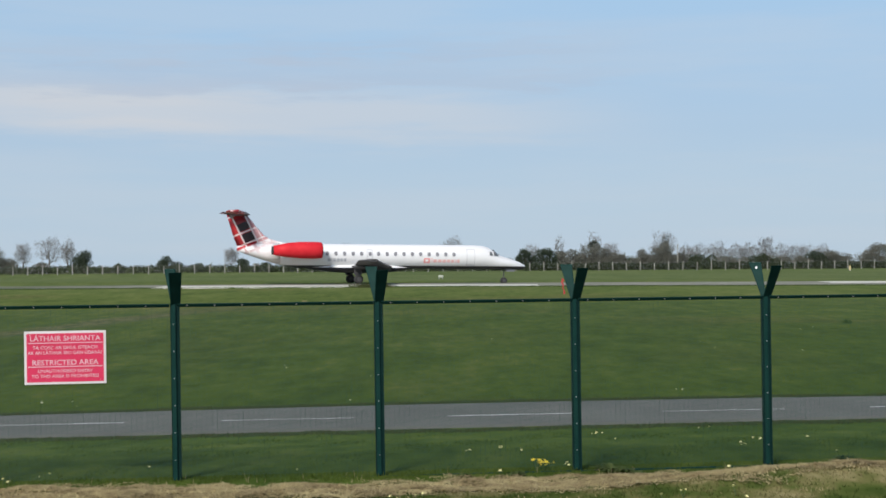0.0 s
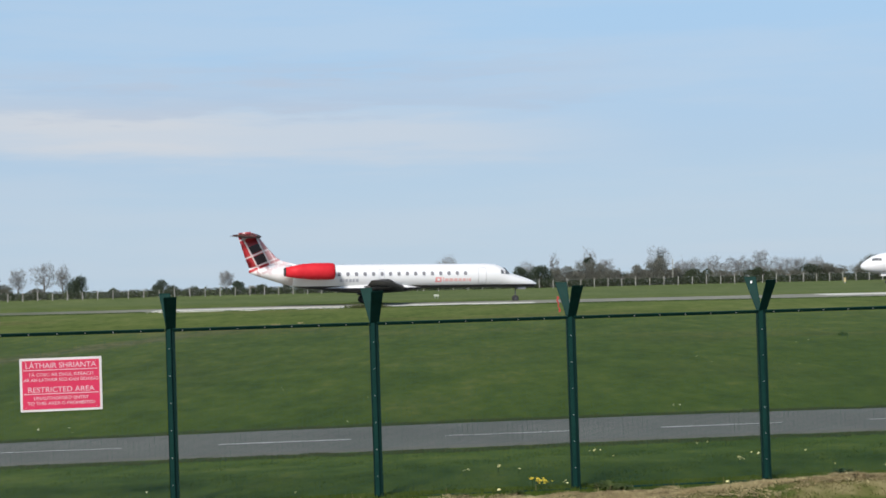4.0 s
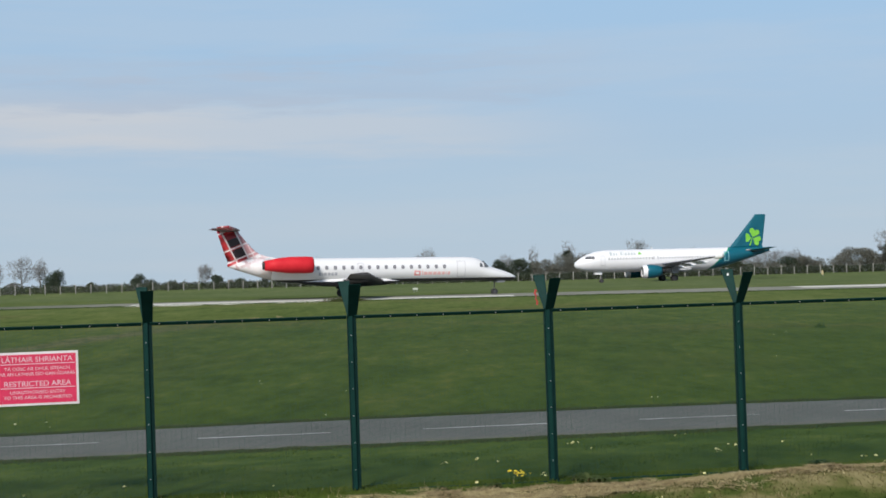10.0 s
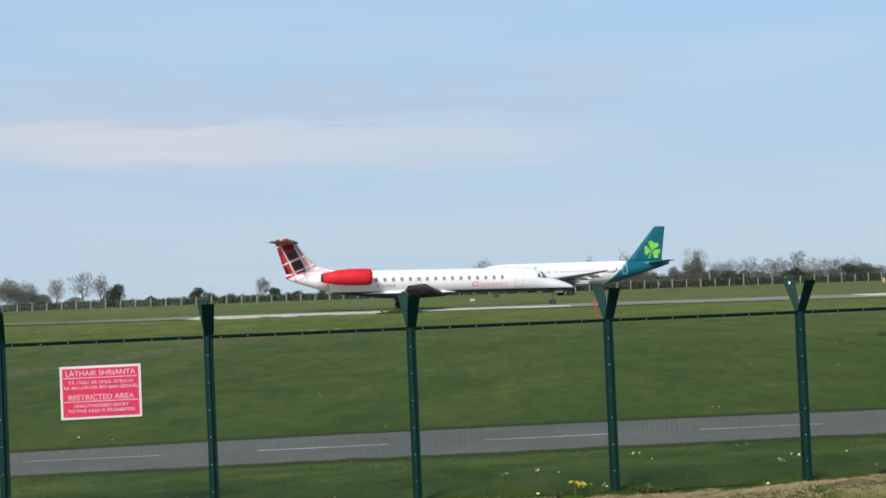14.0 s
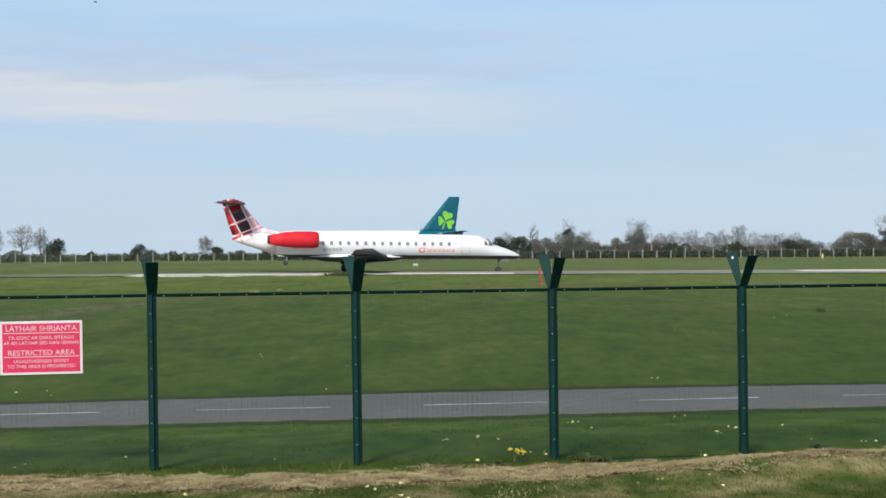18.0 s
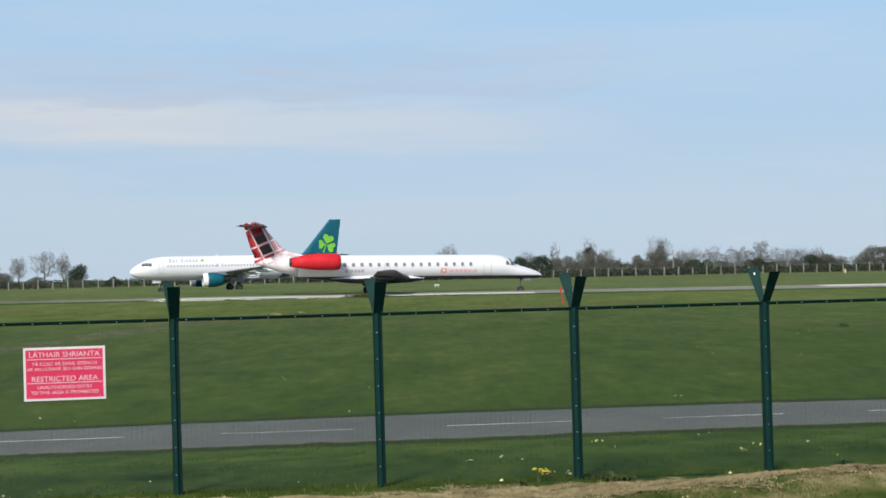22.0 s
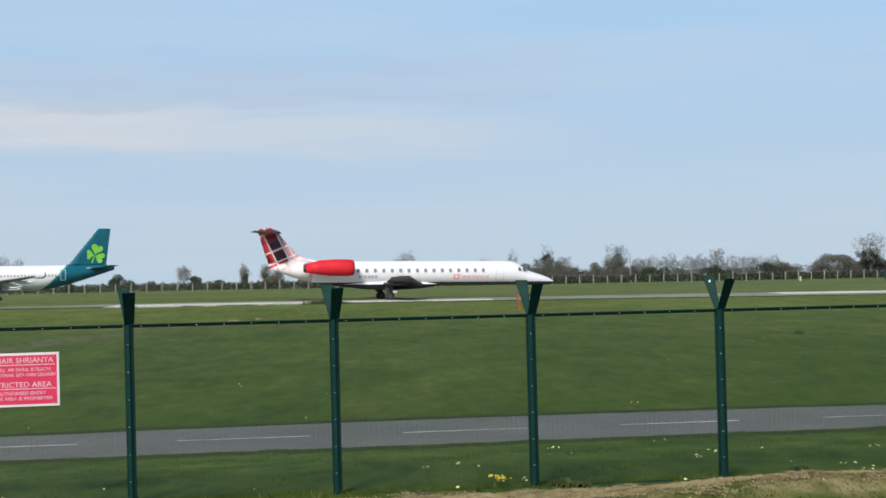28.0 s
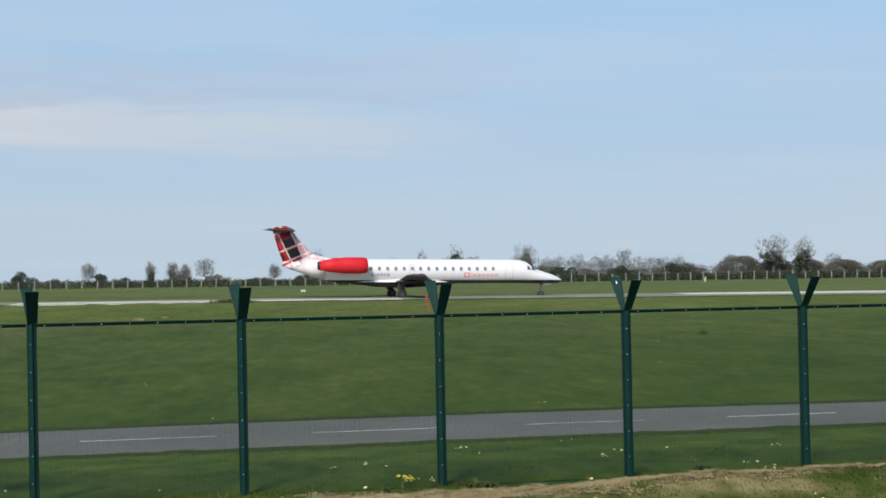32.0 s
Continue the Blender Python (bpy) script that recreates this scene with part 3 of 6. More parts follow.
PROFILE_Z = (1.6, 1.6, 1.6, -0.06, -0.06, -0.16, -0.08, -0.12, -0.42, -0.42, -0.32, 0.58, 0.70, 0.50, 0.32, -0.20, -0.20, 0.12, 0.05, -2.5, -25.0)


def ground_z(x, y):
    """The height of the ground: a mound behind the near road, a verge, a dip at the perimeter road, then a long rise."""
    x, y = np.asarray(x, float), np.asarray(y, float)
    q = y - 0.118 * x * np.clip((y - 14) / 6, 0, 1) * np.clip((600 - y) / 300, 0, 1)
    z = sum(np.interp(q + d, PROFILE_Y, PROFILE_Z) for d in (-0.8, 0.0, 0.8)) / 3
    hump = np.exp(-((q - 20.0) / 0.75) ** 2) * (0.02 + 0.27 / (1 + np.exp(-np.clip(x - 3.6, -20, 20) * 1.6)))
    z = z + np.where((y > 15) & (y < 25), hump, 0)
    z = z + np.clip(x, 0, 150) * np.interp(y, (80, 140, 190, 300, 400), (0, -0.0052, -0.0020, 0.001, 0.0))
    z = z + np.clip(x, -150, 0) * np.interp(y, (80, 140, 180, 216, 280, 300, 400), (0, -0.0022, 0.0, 0.0080, 0.0080, -0.001, 0.0))
    roll = 0.05 * np.sin(x * 0.23 + 1.3) * np.sin(y * 0.17) * np.clip((y - 40) / 20, 0, 1) * np.clip((105 - y) / 20, 0, 1)
    return z + roll


def sheet(name, xs, ys, material):
    gx, gy = np.meshgrid(xs, ys)
    verts = np.stack([gx, gy, ground_z(gx, gy)], -1).reshape(-1, 3)
    nx, ny = len(xs), len(ys)
    i = (np.arange(ny - 1)[:, None] * nx + np.arange(nx - 1)[None]).ravel()
    return arrays(name, verts, np.stack([i, i + 1, i + nx + 1, i + nx], -1), material, True)


def spread(*spans):
    """Coordinates in steps of their own over successive spans of (start, end, step)."""
    out = []
    for a, b, s in spans:
        out.append(np.arange(a, b, s))
    return np.unique(np.round(np.concatenate(out + [[spans[-1][1]]]), 4))


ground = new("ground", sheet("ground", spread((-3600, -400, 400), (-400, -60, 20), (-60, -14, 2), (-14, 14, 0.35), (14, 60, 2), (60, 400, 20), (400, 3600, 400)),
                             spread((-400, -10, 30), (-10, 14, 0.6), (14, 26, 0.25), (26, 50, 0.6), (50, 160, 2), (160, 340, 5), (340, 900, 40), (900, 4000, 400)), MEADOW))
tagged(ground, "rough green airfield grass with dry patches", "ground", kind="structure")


def edge_line(c, x):
    """y = a + b x + c x^2 near the viewer, straight further off."""
    n = np.clip(x, -14, 14)
    return c[0] + c[1] * x + (c[2] * n * n if len(c) > 2 else 0)


def strip(name, x0, x1, step, near, far, lift, material, rows=6):
    """A paved strip between two lines y = a + b x, laid on the ground."""
    xs = np.arange(x0, x1 + step, step)
    verts = []
    for k in range(rows + 1):
        y = edge_line(near, xs) * (1 - k / rows) + edge_line(far, xs) * k / rows
        verts.append(np.stack([xs, y, ground_z(xs, y) + (lift if 0 < k < rows else -0.15)], -1))
    verts = np.concatenate(verts)
    n = len(xs)
    i = (np.arange(rows)[:, None] * n + np.arange(n - 1)[None]).ravel()
    return arrays(name, verts, np.stack([i, i + 1, i + n + 1, i + n], -1), material, True)


near_road = tagged(new("public_road", strip("public_road", -500, 500, 10, (7.6, 0), (15.2, 0), 0.03, ASPHALT, 8)), "grey asphalt public road below the viewing mound", "road", kind="structure")
ROAD_B = 0.145
perimeter_road = tagged(new("perimeter_road", strip("perimeter_road", -400, 400, 2.0, (30.1, 0.150), (35.6, 0.174, -0.0045), 0.03, ASPHALT, 14)),
                        "grey asphalt perimeter road inside the fence", "road", kind="structure")


def dash(x0, x1, y0, half=0.048):
    """One painted dash on the perimeter road's middle line, worn at its edges."""
    bm = bmesh.new()
    n = 10
    lo, hi = [], []
    for i in range(n + 1):
        x = x0 + (x1 - x0) * i / n
        y = y0 + ROAD_B * x + 0.012 * math.sin(5.0 * x)
        z = float(ground_z(x, y)) + 0.036
        lo.append(bm.verts.new((x, y - half, z)))
        hi.append(bm.verts.new((x, y + half, z)))
    for i in range(n):
        bm.faces.new((lo[i], lo[i + 1], hi[i + 1], hi[i]))
    return part("road_marking", bm, LINE, perimeter_road)


for k in range(-7, 10):
    dash(0.09 + 4.95 * k, 2.97 + 4.95 * k, 32.5)

taxiway = tagged(new("taxiway", strip("taxiway", -400, 400, 4.0, (124.5, 0.125), (139.8, 0.235), 0.03, TAXIWAY, 8)), "pale grey asphalt taxiway crossing the grass", "taxiway", kind="structure")
runway = tagged(new("runway", strip("runway", -600, 600, 10.0, (244.0, 0.105), (266.0, 0.105), 0.03, ASPHALT, 6)), "dark asphalt runway beyond a grass rise", "runway", kind="structure")


def slab(x0, x1, y0, depth, slope):
    """A pale concrete slab along the taxiway's near edge."""
    bm = bmesh.new()
    n = max(2, int((x1 - x0) / 2))
    rows = []
    for i in range(n + 1):
        x = x0 + (x1 - x0) * i / n
        row = []
        for k in (0, 1):
            y = y0 + slope * x + depth * k + 0.5 * math.sin(x * 1.7) * (1 - k)
            row.append(bm.verts.new((x, y, float(ground_z(x, y)) + 0.05)))
        rows.append(row)
    for p, q in zip(rows, rows[1:]):
        bm.faces.new((p[0], q[0], q[1], p[1]))
    r = bmesh.ops.extrude_face_region(bm, geom=list(bm.faces))
    for v in r["geom"]:
        if isinstance(v, bmesh.types.BMVert):
            v.co.z -= 0.12
    bmesh.ops.recalc_face_normals(bm, faces=bm.faces)
    return part("concrete_slab", bm, CONCRETE, taxiway, "pale sunlit concrete slab")


for a, b, y0, depth in ((-24.4, -6.9, 123.4, 7.2), (-5.2, 8.5, 125.0, 5.6), (37.5, 64.0, 134.5, 6.0)):
    slab(a, b, y0, depth, 0.125)


# ---- security fence ----
FENCE = Vector((-3.94, 21.32, 0.0))
FDIR = Vector((0.9931, 0.1170, 0.0))
FANG = math.degrees(math.atan2(FDIR.y, FDIR.x))
PITCH, TOP = 3.0, 2.505
fence = thing("security_fence", "dark green welded mesh security fence with Y-shaped post tops", "fence", pose(FENCE.x, FENCE.y, -0.005, 0, -0.30, FANG))
LEAN = radians(0.3)


def post_meshes():
    post = bmesh.new()
    box(post, -0.060, 0.076, -0.005, 0.085, -0.35, TOP + 0.02, 0.010)
    bar = bmesh.new()
    box(bar, -0.042, 0.024, -0.034, -0.008, -0.08, TOP + 0.01, 0.008)
    bolts = bmesh.new()
    for z in np.arange(0.22, TOP, 0.40):
        rod(bolts, (-0.009, -0.034, z), (-0.009, -0.046, z), 0.008, n=6)
    arms = []
    for sgn in (-1, 1):
        b = bmesh.new()
        # the far plate faces the light, the near one hangs over and turns away from it
        turn, rise, reach = (radians(-22), 0.525, 0.235) if sgn < 0 else (radians(18), 0.475, 0.42)
        side, deep = Vector((math.cos(turn), math.sin(turn), 0)), Vector((-math.sin(turn), math.cos(turn), 0)) * 0.010
        foot, tip = Vector((-0.008 if sgn < 0 else 0.018, 0.03 - 0.01 * sgn, TOP - 0.04)), Vector((-0.074 if sgn < 0 else 0.046, 0.03 - reach * sgn, TOP + rise))
        low, wide = (0.036, 0.094) if sgn < 0 else (0.072, 0.098)
        vs = [b.verts.new(p + s * side * w + d * deep) for p, w in ((foot, low), (tip, wide)) for s, d in ((-1, -1), (1, -1), (1, 1), (-1, 1))]
        for f in ((0, 1, 2, 3), (4, 7, 6, 5), (0, 4, 5, 1), (1, 5, 6, 2), (2, 6, 7, 3), (3, 7, 4, 0)):
            b.faces.new([vs[i] for i in f])
        bmesh.ops.recalc_face_normals(b, faces=b.faces)
        bmesh.ops.bevel(b, geom=list(b.edges), offset=0.006, segments=1, affect="EDGES")
        arms.append(mesh_of("post_arm", b, GREEN))
    return mesh_of("post", post, SHADEGREEN), mesh_of("clamp_bar", bar, GREEN), mesh_of("bolts", bolts, STEEL), arms


POST, BAR, BOLTS, ARMS = post_meshes()


def panel_meshes():
    """One welded anti-climb panel: upright wires every 76 mm, close cross wires, a folded top rail and a bottom rail."""
    verts, faces = [], []

    def wire(a, b, r):
        a, b = np.array(a, float), np.array(b, float)
        d = (b - a) / np.linalg.norm(b - a)
        u = np.cross(d, (0, 1, 0))
        v = np.array((0, 1.0, 0))
        k = len(verts)
        for p in (a, b):
            for ang in (90, 210, 330):
                verts.append(p + r * (math.cos(radians(ang)) * u + math.sin(radians(ang)) * v))
        for i in range(3):
            j = (i + 1) % 3
            faces.append((k + i, k + j, k + 3 + j, k + 3 + i))

    for i in range(38):
        x = 0.09 + i * 0.0762
        wire((x, 0, -0.07), (x, 0, TOP - 0.03), 0.0015)
    for z in np.arange(-0.02, TOP - 0.05, 0.0127):
        wire((0.05, -0.004, z), (2.95, -0.004, z), 0.0017)
    mesh = arrays("wire_mesh", verts, faces, WIRE)
    rail = bmesh.new()
    # a folded lip: the front face hangs over, so that it lies in its own shade
    ring = [[rail.verts.new((x, y, z)) for y, z in ((-0.034, TOP + 0.012), (-0.040, TOP + 0.004), (-0.004, TOP - 0.040), (0.014, TOP - 0.040), (0.020, TOP + 0.012))] for x in (0.06, 2.94)]
    for i in range(5):
        rail.faces.new((ring[0][i], ring[0][(i + 1) % 5], ring[1][(i + 1) % 5], ring[1][i]))
    rail.faces.new(ring[0][::-1])
    rail.faces.new(ring[1])
    bmesh.ops.recalc_face_normals(rail, faces=rail.faces)
    studs = bmesh.new()
    for x in np.arange(0.2, 2.9, 0.40):
        rod(studs, (x, -0.010, TOP - 0.014), (x, -0.036, TOP - 0.018), 0.009, n=6)
    foot = bmesh.new()
    box(foot, 0.06, 2.94, -0.010, 0.010, -0.118, -0.095)
    return mesh, mesh_of("top_rail", rail, GREEN), mesh_of("studs", studs, STEEL), mesh_of("bottom_rail", foot, GREEN)


MESH, RAIL, STUDS, FOOT = panel_meshes()
for k in range(-7, 13):
    post = new("post", POST)
    post.parent = fence
    post.matrix_basis = pose(k * PITCH, 0, 0, 0, -math.degrees(LEAN), 0) @ Matrix.Translation((0.022, 0, 0))
    for nm, me in (("clamp_bar", BAR), ("bolts", BOLTS), ("post_arm", ARMS[0]), ("post_arm", ARMS[1])):
        o = new(nm, me)
        o.parent = post
        if nm == "bolts":
            o["kind"] = "stuff"
    if k == 3:
        bm = bmesh.new()
        vs = [bm.verts.new((0.013 * math.cos(2 * math.pi * i / 14), 0, 0.024 * math.sin(2 * math.pi * i / 14))) for i in range(14)]
        bm.faces.new(vs)
        r = bmesh.ops.extrude_face_region(bm, geom=list(bm.faces))
        bmesh.ops.translate(bm, verts=[v for v in r["geom"] if isinstance(v, bmesh.types.BMVert)], vec=(0, -0.004, 0))
        o = part("sticker", bm, STICKER, post, "white oval sticker on the post arm")
        o.matrix_basis = pose(-0.072, 0.208, TOP + 0.44, -24, 0, -24)
    panel = new("mesh_panel", MESH)
    panel.parent = fence
    panel.matrix_basis = pose(k * PITCH, 0.0, 0)
    for nm, me in (("top_rail", RAIL), ("rail_studs", STUDS), ("bottom_rail", FOOT)):
        o = new(nm, me)
        o.parent = panel
        if nm == "rail_studs":
            o["kind"] = "stuff"

# red tape tied to the arm of one post
bm = bmesh.new()
prev = None
for i in range(9):
    z = 0.0 - 0.24 * i / 8
    x = 0.012 * math.sin(2.2 * i) + 0.035 * (i / 8) ** 2
    w = 0.011 + 0.004 * math.sin(i)
    row = [bm.verts.new((x - w, 0.004 * math.sin(3 * i), z)), bm.verts.new((x + w, 0.0, z))]
    if prev:
        bm.faces.new((prev[0], prev[1], row[1], row[0]))
    prev = row
tape = new("red_tape", mesh_of("red_tape", bm, TAPE))
tape.modifiers.new("thick", "SOLIDIFY").thickness = 0.004
p = FENCE + FDIR * (2 * PITCH - 0.195)
tape.matrix_basis = pose(p.x, p.y, TOP + 0.34, 0, 0, FANG)
tagged(tape, "short strip of red warning tape tied to a fence post", "tape")


# ---- restricted area sign ----
def lettering(body, size, width, x, z, parent, material, name="lettering"):
    """Raised lettering in the built-in font, centred at x, its foot at z, fitted to a width."""
    cu = bpy.data.curves.new("letters", "FONT")
    cu.body, cu.size, cu.align_x, cu.extrude, cu.offset = body, size, "CENTER", 0.0015, 0.0006 * size / 0.1
    ob = new("letters", cu)
    dg = bpy.context.evaluated_depsgraph_get()
    me = bpy.data.meshes.new_from_object(ob.evaluated_get(dg))
    bpy.data.objects.remove(ob)
    span = max(v.co.x for v in me.vertices) - min(v.co.x for v in me.vertices)
    me.transform(pose(0, 0, 0, 90, 0, 0) @ Matrix.Diagonal((width / span, 1, 1, 1)))
    me.materials.clear()
    me.materials.append(material)
    o = new(name, me)
    o.parent = parent
    o.matrix_basis = pose(x, -0.007, z)
    return o


SW, SH = 1.165, 0.775
p = FENCE + FDIR * (-0.976 - SW / 2)
sign = thing("restricted_area_sign", "pink-red bilingual restricted area sign on the fence mesh", "sign", pose(p.x, p.y - 0.045, 1.745, 0, -0.5, FANG))
bm = bmesh.new()
box(bm, -SW / 2, SW / 2, 0.0, 0.012, -SH / 2, SH / 2, 0.003)
part("sign_plate", bm, SIGN_WHITE, sign, "white bordered sign plate")
bm = bmesh.new()
box(bm, -SW / 2 + 0.035, SW / 2 - 0.035, -0.004, 0.002, -SH / 2 + 0.035, SH / 2 - 0.035)
part("red_field", bm, SIGN_RED, sign, "pink-red printed field")
for text, size, width, z in (("LÁTHAIR SHRIANTA", 0.105, 1.00, 0.245), ("TÁ COSC AR DHUL ISTEACH", 0.066, 0.92, 0.125), ("AR AN LÁTHAIR SEO GAN ÚDARÁS", 0.066, 1.06, 0.050),
                             ("RESTRICTED AREA", 0.105, 0.94, -0.105), ("UNAUTHORISED ENTRY", 0.066, 0.78, -0.215), ("TO THIS AREA IS PROHIBITED", 0.066, 0.96, -0.290)):
    lettering(text, size, width, 0.0, z, sign, SIGN_INK)["kind"] = "stuff"
for z, w in ((0.215, 1.06), (-0.130, 1.06)):
    bm = bmesh.new()
    box(bm, -w / 2, w / 2, -0.008, -0.003, z - 0.006, z + 0.006)
    part("printed_rule", bm, SIGN_INK, sign)
for x in (-0.5, 0.5):
    for z in (-0.33, 0.33):
        bm = bmesh.new()
        rod(bm, (x, -0.004, z), (x, -0.010, z), 0.006, n=8)
        part("fixing_bolt", bm, STEEL, sign)


# ---- regional jet on the taxiway ----
def ellipse_pane(bm, x, y, z, w, h, n=10):
    vs = [bm.verts.new((x + w / 2 * math.copysign(abs(math.cos(a)) ** 0.6, math.cos(a)), y, z + h / 2 * math.copysign(abs(math.sin(a)) ** 0.6, math.sin(a)))) for a in (2 * math.pi * (i + 0.5) / n for i in range(n))]
    bm.faces.new(vs)
    return bm


def skin_y(r, zc, z, lift):
    """How far out a round body's side is at a height."""
    return math.sqrt(max(r * r - (z - zc) ** 2, 0.01)) + lift


def decal(parent, name, material, x0, x1, z0, z1, r, zc, sgn, lift=0.006, label="", steps=4):
    """A thin painted patch that follows the round side of a body."""
    bm = bmesh.new()
    rows = []
    for i in range(steps + 1):
        z = z0 + (z1 - z0) * i / steps
        y = sgn * skin_y(r, zc, z, lift)
        rows.append([bm.verts.new((x0, y, z)), bm.verts.new((x1, y, z))])
    for p, q in zip(rows, rows[1:]):
        bm.faces.new((p[0], p[1], q[1], q[0]))
    return part(name, bm, material, parent, label)


def outline(parent, name, material, x0, x1, z0, z1, r, zc, sgn, w=0.05, label=""):
    ob = decal(parent, name, material, x0, x0 + w, z0, z1, r, zc, sgn, 0.02, label, 12)
    decal(ob, "door_seam", material, x1 - w, x1, z0, z1, r, zc, sgn, 0.02, steps=12)
    decal(ob, "door_seam", material, x0 + w, x1 - w, z1 - w, z1, r, zc, sgn, 0.02, steps=1)
    decal(ob, "door_seam", material, x0 + w, x1 - w, z0, z0 + w, r, zc, sgn, 0.02, steps=1)
    return ob


def gear(parent, x, y, top, r, w, gap, leg_r, name="gear_leg"):
    bm = bmesh.new()
    rod(bm, (x, y, top), (x, y, r), leg_r, leg_r * 0.8)
    rod(bm, (x + 0.05, y, top * 0.95), (x + top * 0.45, y, top), leg_r * 0.5)
    rod(bm, (x, y - gap / 2 - 0.02, r), (x, y + gap / 2 + 0.02, r), leg_r * 0.7)
    part(name, bm, LEG, parent)
    return [wheel(parent, x, y + s * gap / 2, r, r, w) for s in (-1, 1)]


def regional_jet():
    jet = thing("regional_jet", "white regional jet with red nacelles and tartan tail, on the taxiway", "aeroplane")
    R, ZC = 1.14, 2.50
    bm = bmesh.new()
    loft(bm, ((16.60, 1.58, 0.05, 0.05), (16.50, 1.60, 0.20, 0.17), (16.1, 1.67, 0.42, 0.33), (15.4, 1.79, 0.66, 0.48), (14.5, 1.93, 0.86, 0.61), (13.9, 2.02, 0.95, 0.71),
              (13.45, 2.18, 1.00, 0.86), (12.9, 2.38, 1.06, 1.04), (12.3, 2.47, 1.11, 1.12), (11.4, ZC, R, R), (4.0, ZC, R, R), (-4.0, ZC, R, R), (-5.6, ZC + 0.03, R, R - 0.02), (-7.0, 2.66, 1.06, 1.00)), 36)
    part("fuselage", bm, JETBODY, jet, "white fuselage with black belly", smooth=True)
    bm = bmesh.new()
    loft(bm, ((-7.0, 2.66, 1.06, 1.00), (-8.3, 2.85, 0.88, 0.82), (-9.3, 2.98, 0.66, 0.62), (-10.2, 3.06, 0.42, 0.40), (-10.9, 3.12, 0.18, 0.20)), 36)
    part("tail_cone", bm, TARTAN, jet, "white tail cone with faint red check", smooth=True)
    bm = bmesh.new()
    loft(bm, ((5.6, 1.46, 0.3, 0.10), (3.6, 1.42, 1.02, 0.36), (0.6, 1.38, 1.24, 0.48), (-2.2, 1.40, 1.02, 0.38), (-4.6, 1.46, 0.3, 0.10)), 24)
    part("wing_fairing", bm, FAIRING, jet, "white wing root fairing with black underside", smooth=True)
    for s in (-1, 1):
        bm = bmesh.new()
        aerofoil(bm, (((3.5, 0.9 * s, 1.42), 4.0, 0.70, (0, 0, 1)), ((2.15, 4.3 * s, 1.70), 2.9, 0.50, (0, 0, 1)), ((0.2, 9.9 * s, 2.14), 1.7, 0.28, (0, 0, 1))))
        wing = part("wing", bm, WINGDARK, jet, "dark grey swept wing")
        for y in (3.0, 5.4):
            bm = bmesh.new()
            x, z = 0.5 - 0.22 * (y - 3), 1.36 + 0.06 * (y - 1)
            loft(bm, ((x + 1.3, z, 0.05, 0.05), (x + 0.7, z - 0.06, 0.12, 0.13), (x - 0.6, z - 0.07, 0.11, 0.12), (x - 1.3, z, 0.03, 0.03)), 10)
            bmesh.ops.translate(bm, verts=bm.verts, vec=(0, y * s, 0))
            part("flap_fairing", bm, WINGDARK, wing, smooth=True)
        bm = bmesh.new()
        loft(bm, ((-3.42, 3.02, 0.62, 0.66), (-3.50, 3.02, 0.70, 0.72), (-4.0, 3.02, 0.76, 0.765), (-5.5, 3.02, 0.75, 0.75), (-6.8, 3.0, 0.62, 0.61), (-7.85, 2.98, 0.40, 0.42)), 24)
        bmesh.ops.translate(bm, verts=bm.verts, vec=(0, 2.22 * s, 0))
        nac = part("engine_nacelle", bm, NACELLE, jet, "bright red engine nacelle", smooth=True)
        bm = bmesh.new()
        loft(bm, ((-7.80, 2.98, 0.38, 0.41), (-8.00, 2.98, 0.34, 0.37)), 16)
        bmesh.ops.translate(bm, verts=bm.verts, vec=(0, 2.22 * s, 0))
        part("exhaust", bm, DARK, nac, smooth=True)
        bm = bmesh.new()
        loft(bm, ((-3.40, 3.0, 0.54, 0.6), (-3.37, 3.0, 0.52, 0.58)), 20)
        bmesh.ops.translate(bm, verts=bm.verts, vec=(0, 2.22 * s, 0))
        part("intake", bm, DARK, nac)
        bm = bmesh.new()
        box(bm, -6.2, -4.0, min(0.9 * s, 1.7 * s), max(0.9 * s, 1.7 * s), 2.9, 3.12, 0.05)
        part("pylon", bm, WHITE, jet)
        bm = bmesh.new()
        aerofoil(bm, (((-9.9, 0.0, 6.30), 2.0, 0.36, (0, 0, 1)), ((-11.05, 3.75 * s, 6.44), 1.2, 0.30, (0, 0, 1))))
        part("tailplane", bm, TAILCHECK, jet, smooth=True)
        # cabin windows, door and markings on each side
        for k in range(16):
            x = 9.25 - 0.80 * k
            bm = bmesh.new()
            ellipse_pane(bm, x, s * skin_y(R, ZC, 2.74, 0.006), 2.74, 0.31, 0.38)
            for v in bm.verts:
                v.co.y = s * skin_y(R, ZC, v.co.z, 0.035)
            part("cabin_window", bm, WINDOW, jet)
        outline(jet, "cabin_door", SEAM, 10.50, 11.30, 1.75, 3.25, R, ZC, s, 0.045, label="white door with grey outline")
        outline(jet, "emergency_hatch", SEAM, 0.95, 1.50, 2.25, 3.15, R, ZC, s)
        for x0, x1, z0, z1 in ((13.62, 13.20, 2.62, 2.98), (13.12, 12.75, 2.66, 3.02)):
            bm = bmesh.new()
            y0 = [s * 0.90, s * 0.99, s * 0.93, s * 0.80] if x0 > 13.5 else [s * 1.03, s * 1.08, s * 1.01, s * 0.95]
            bm.faces.new([bm.verts.new(p) for p in ((x0, y0[0], z0), (x1, y0[1], z0), (x1, y0[2], z1), (x0 - 0.18, y0[3], z1))])
            part("cockpit_window", bm, COCKPIT, jet)
        badge = decal(jet, "red_badge", REDMARK, 6.35 if s < 0 else 6.35, 6.95, 1.92, 2.38, R, ZC, s, label="red square badge")
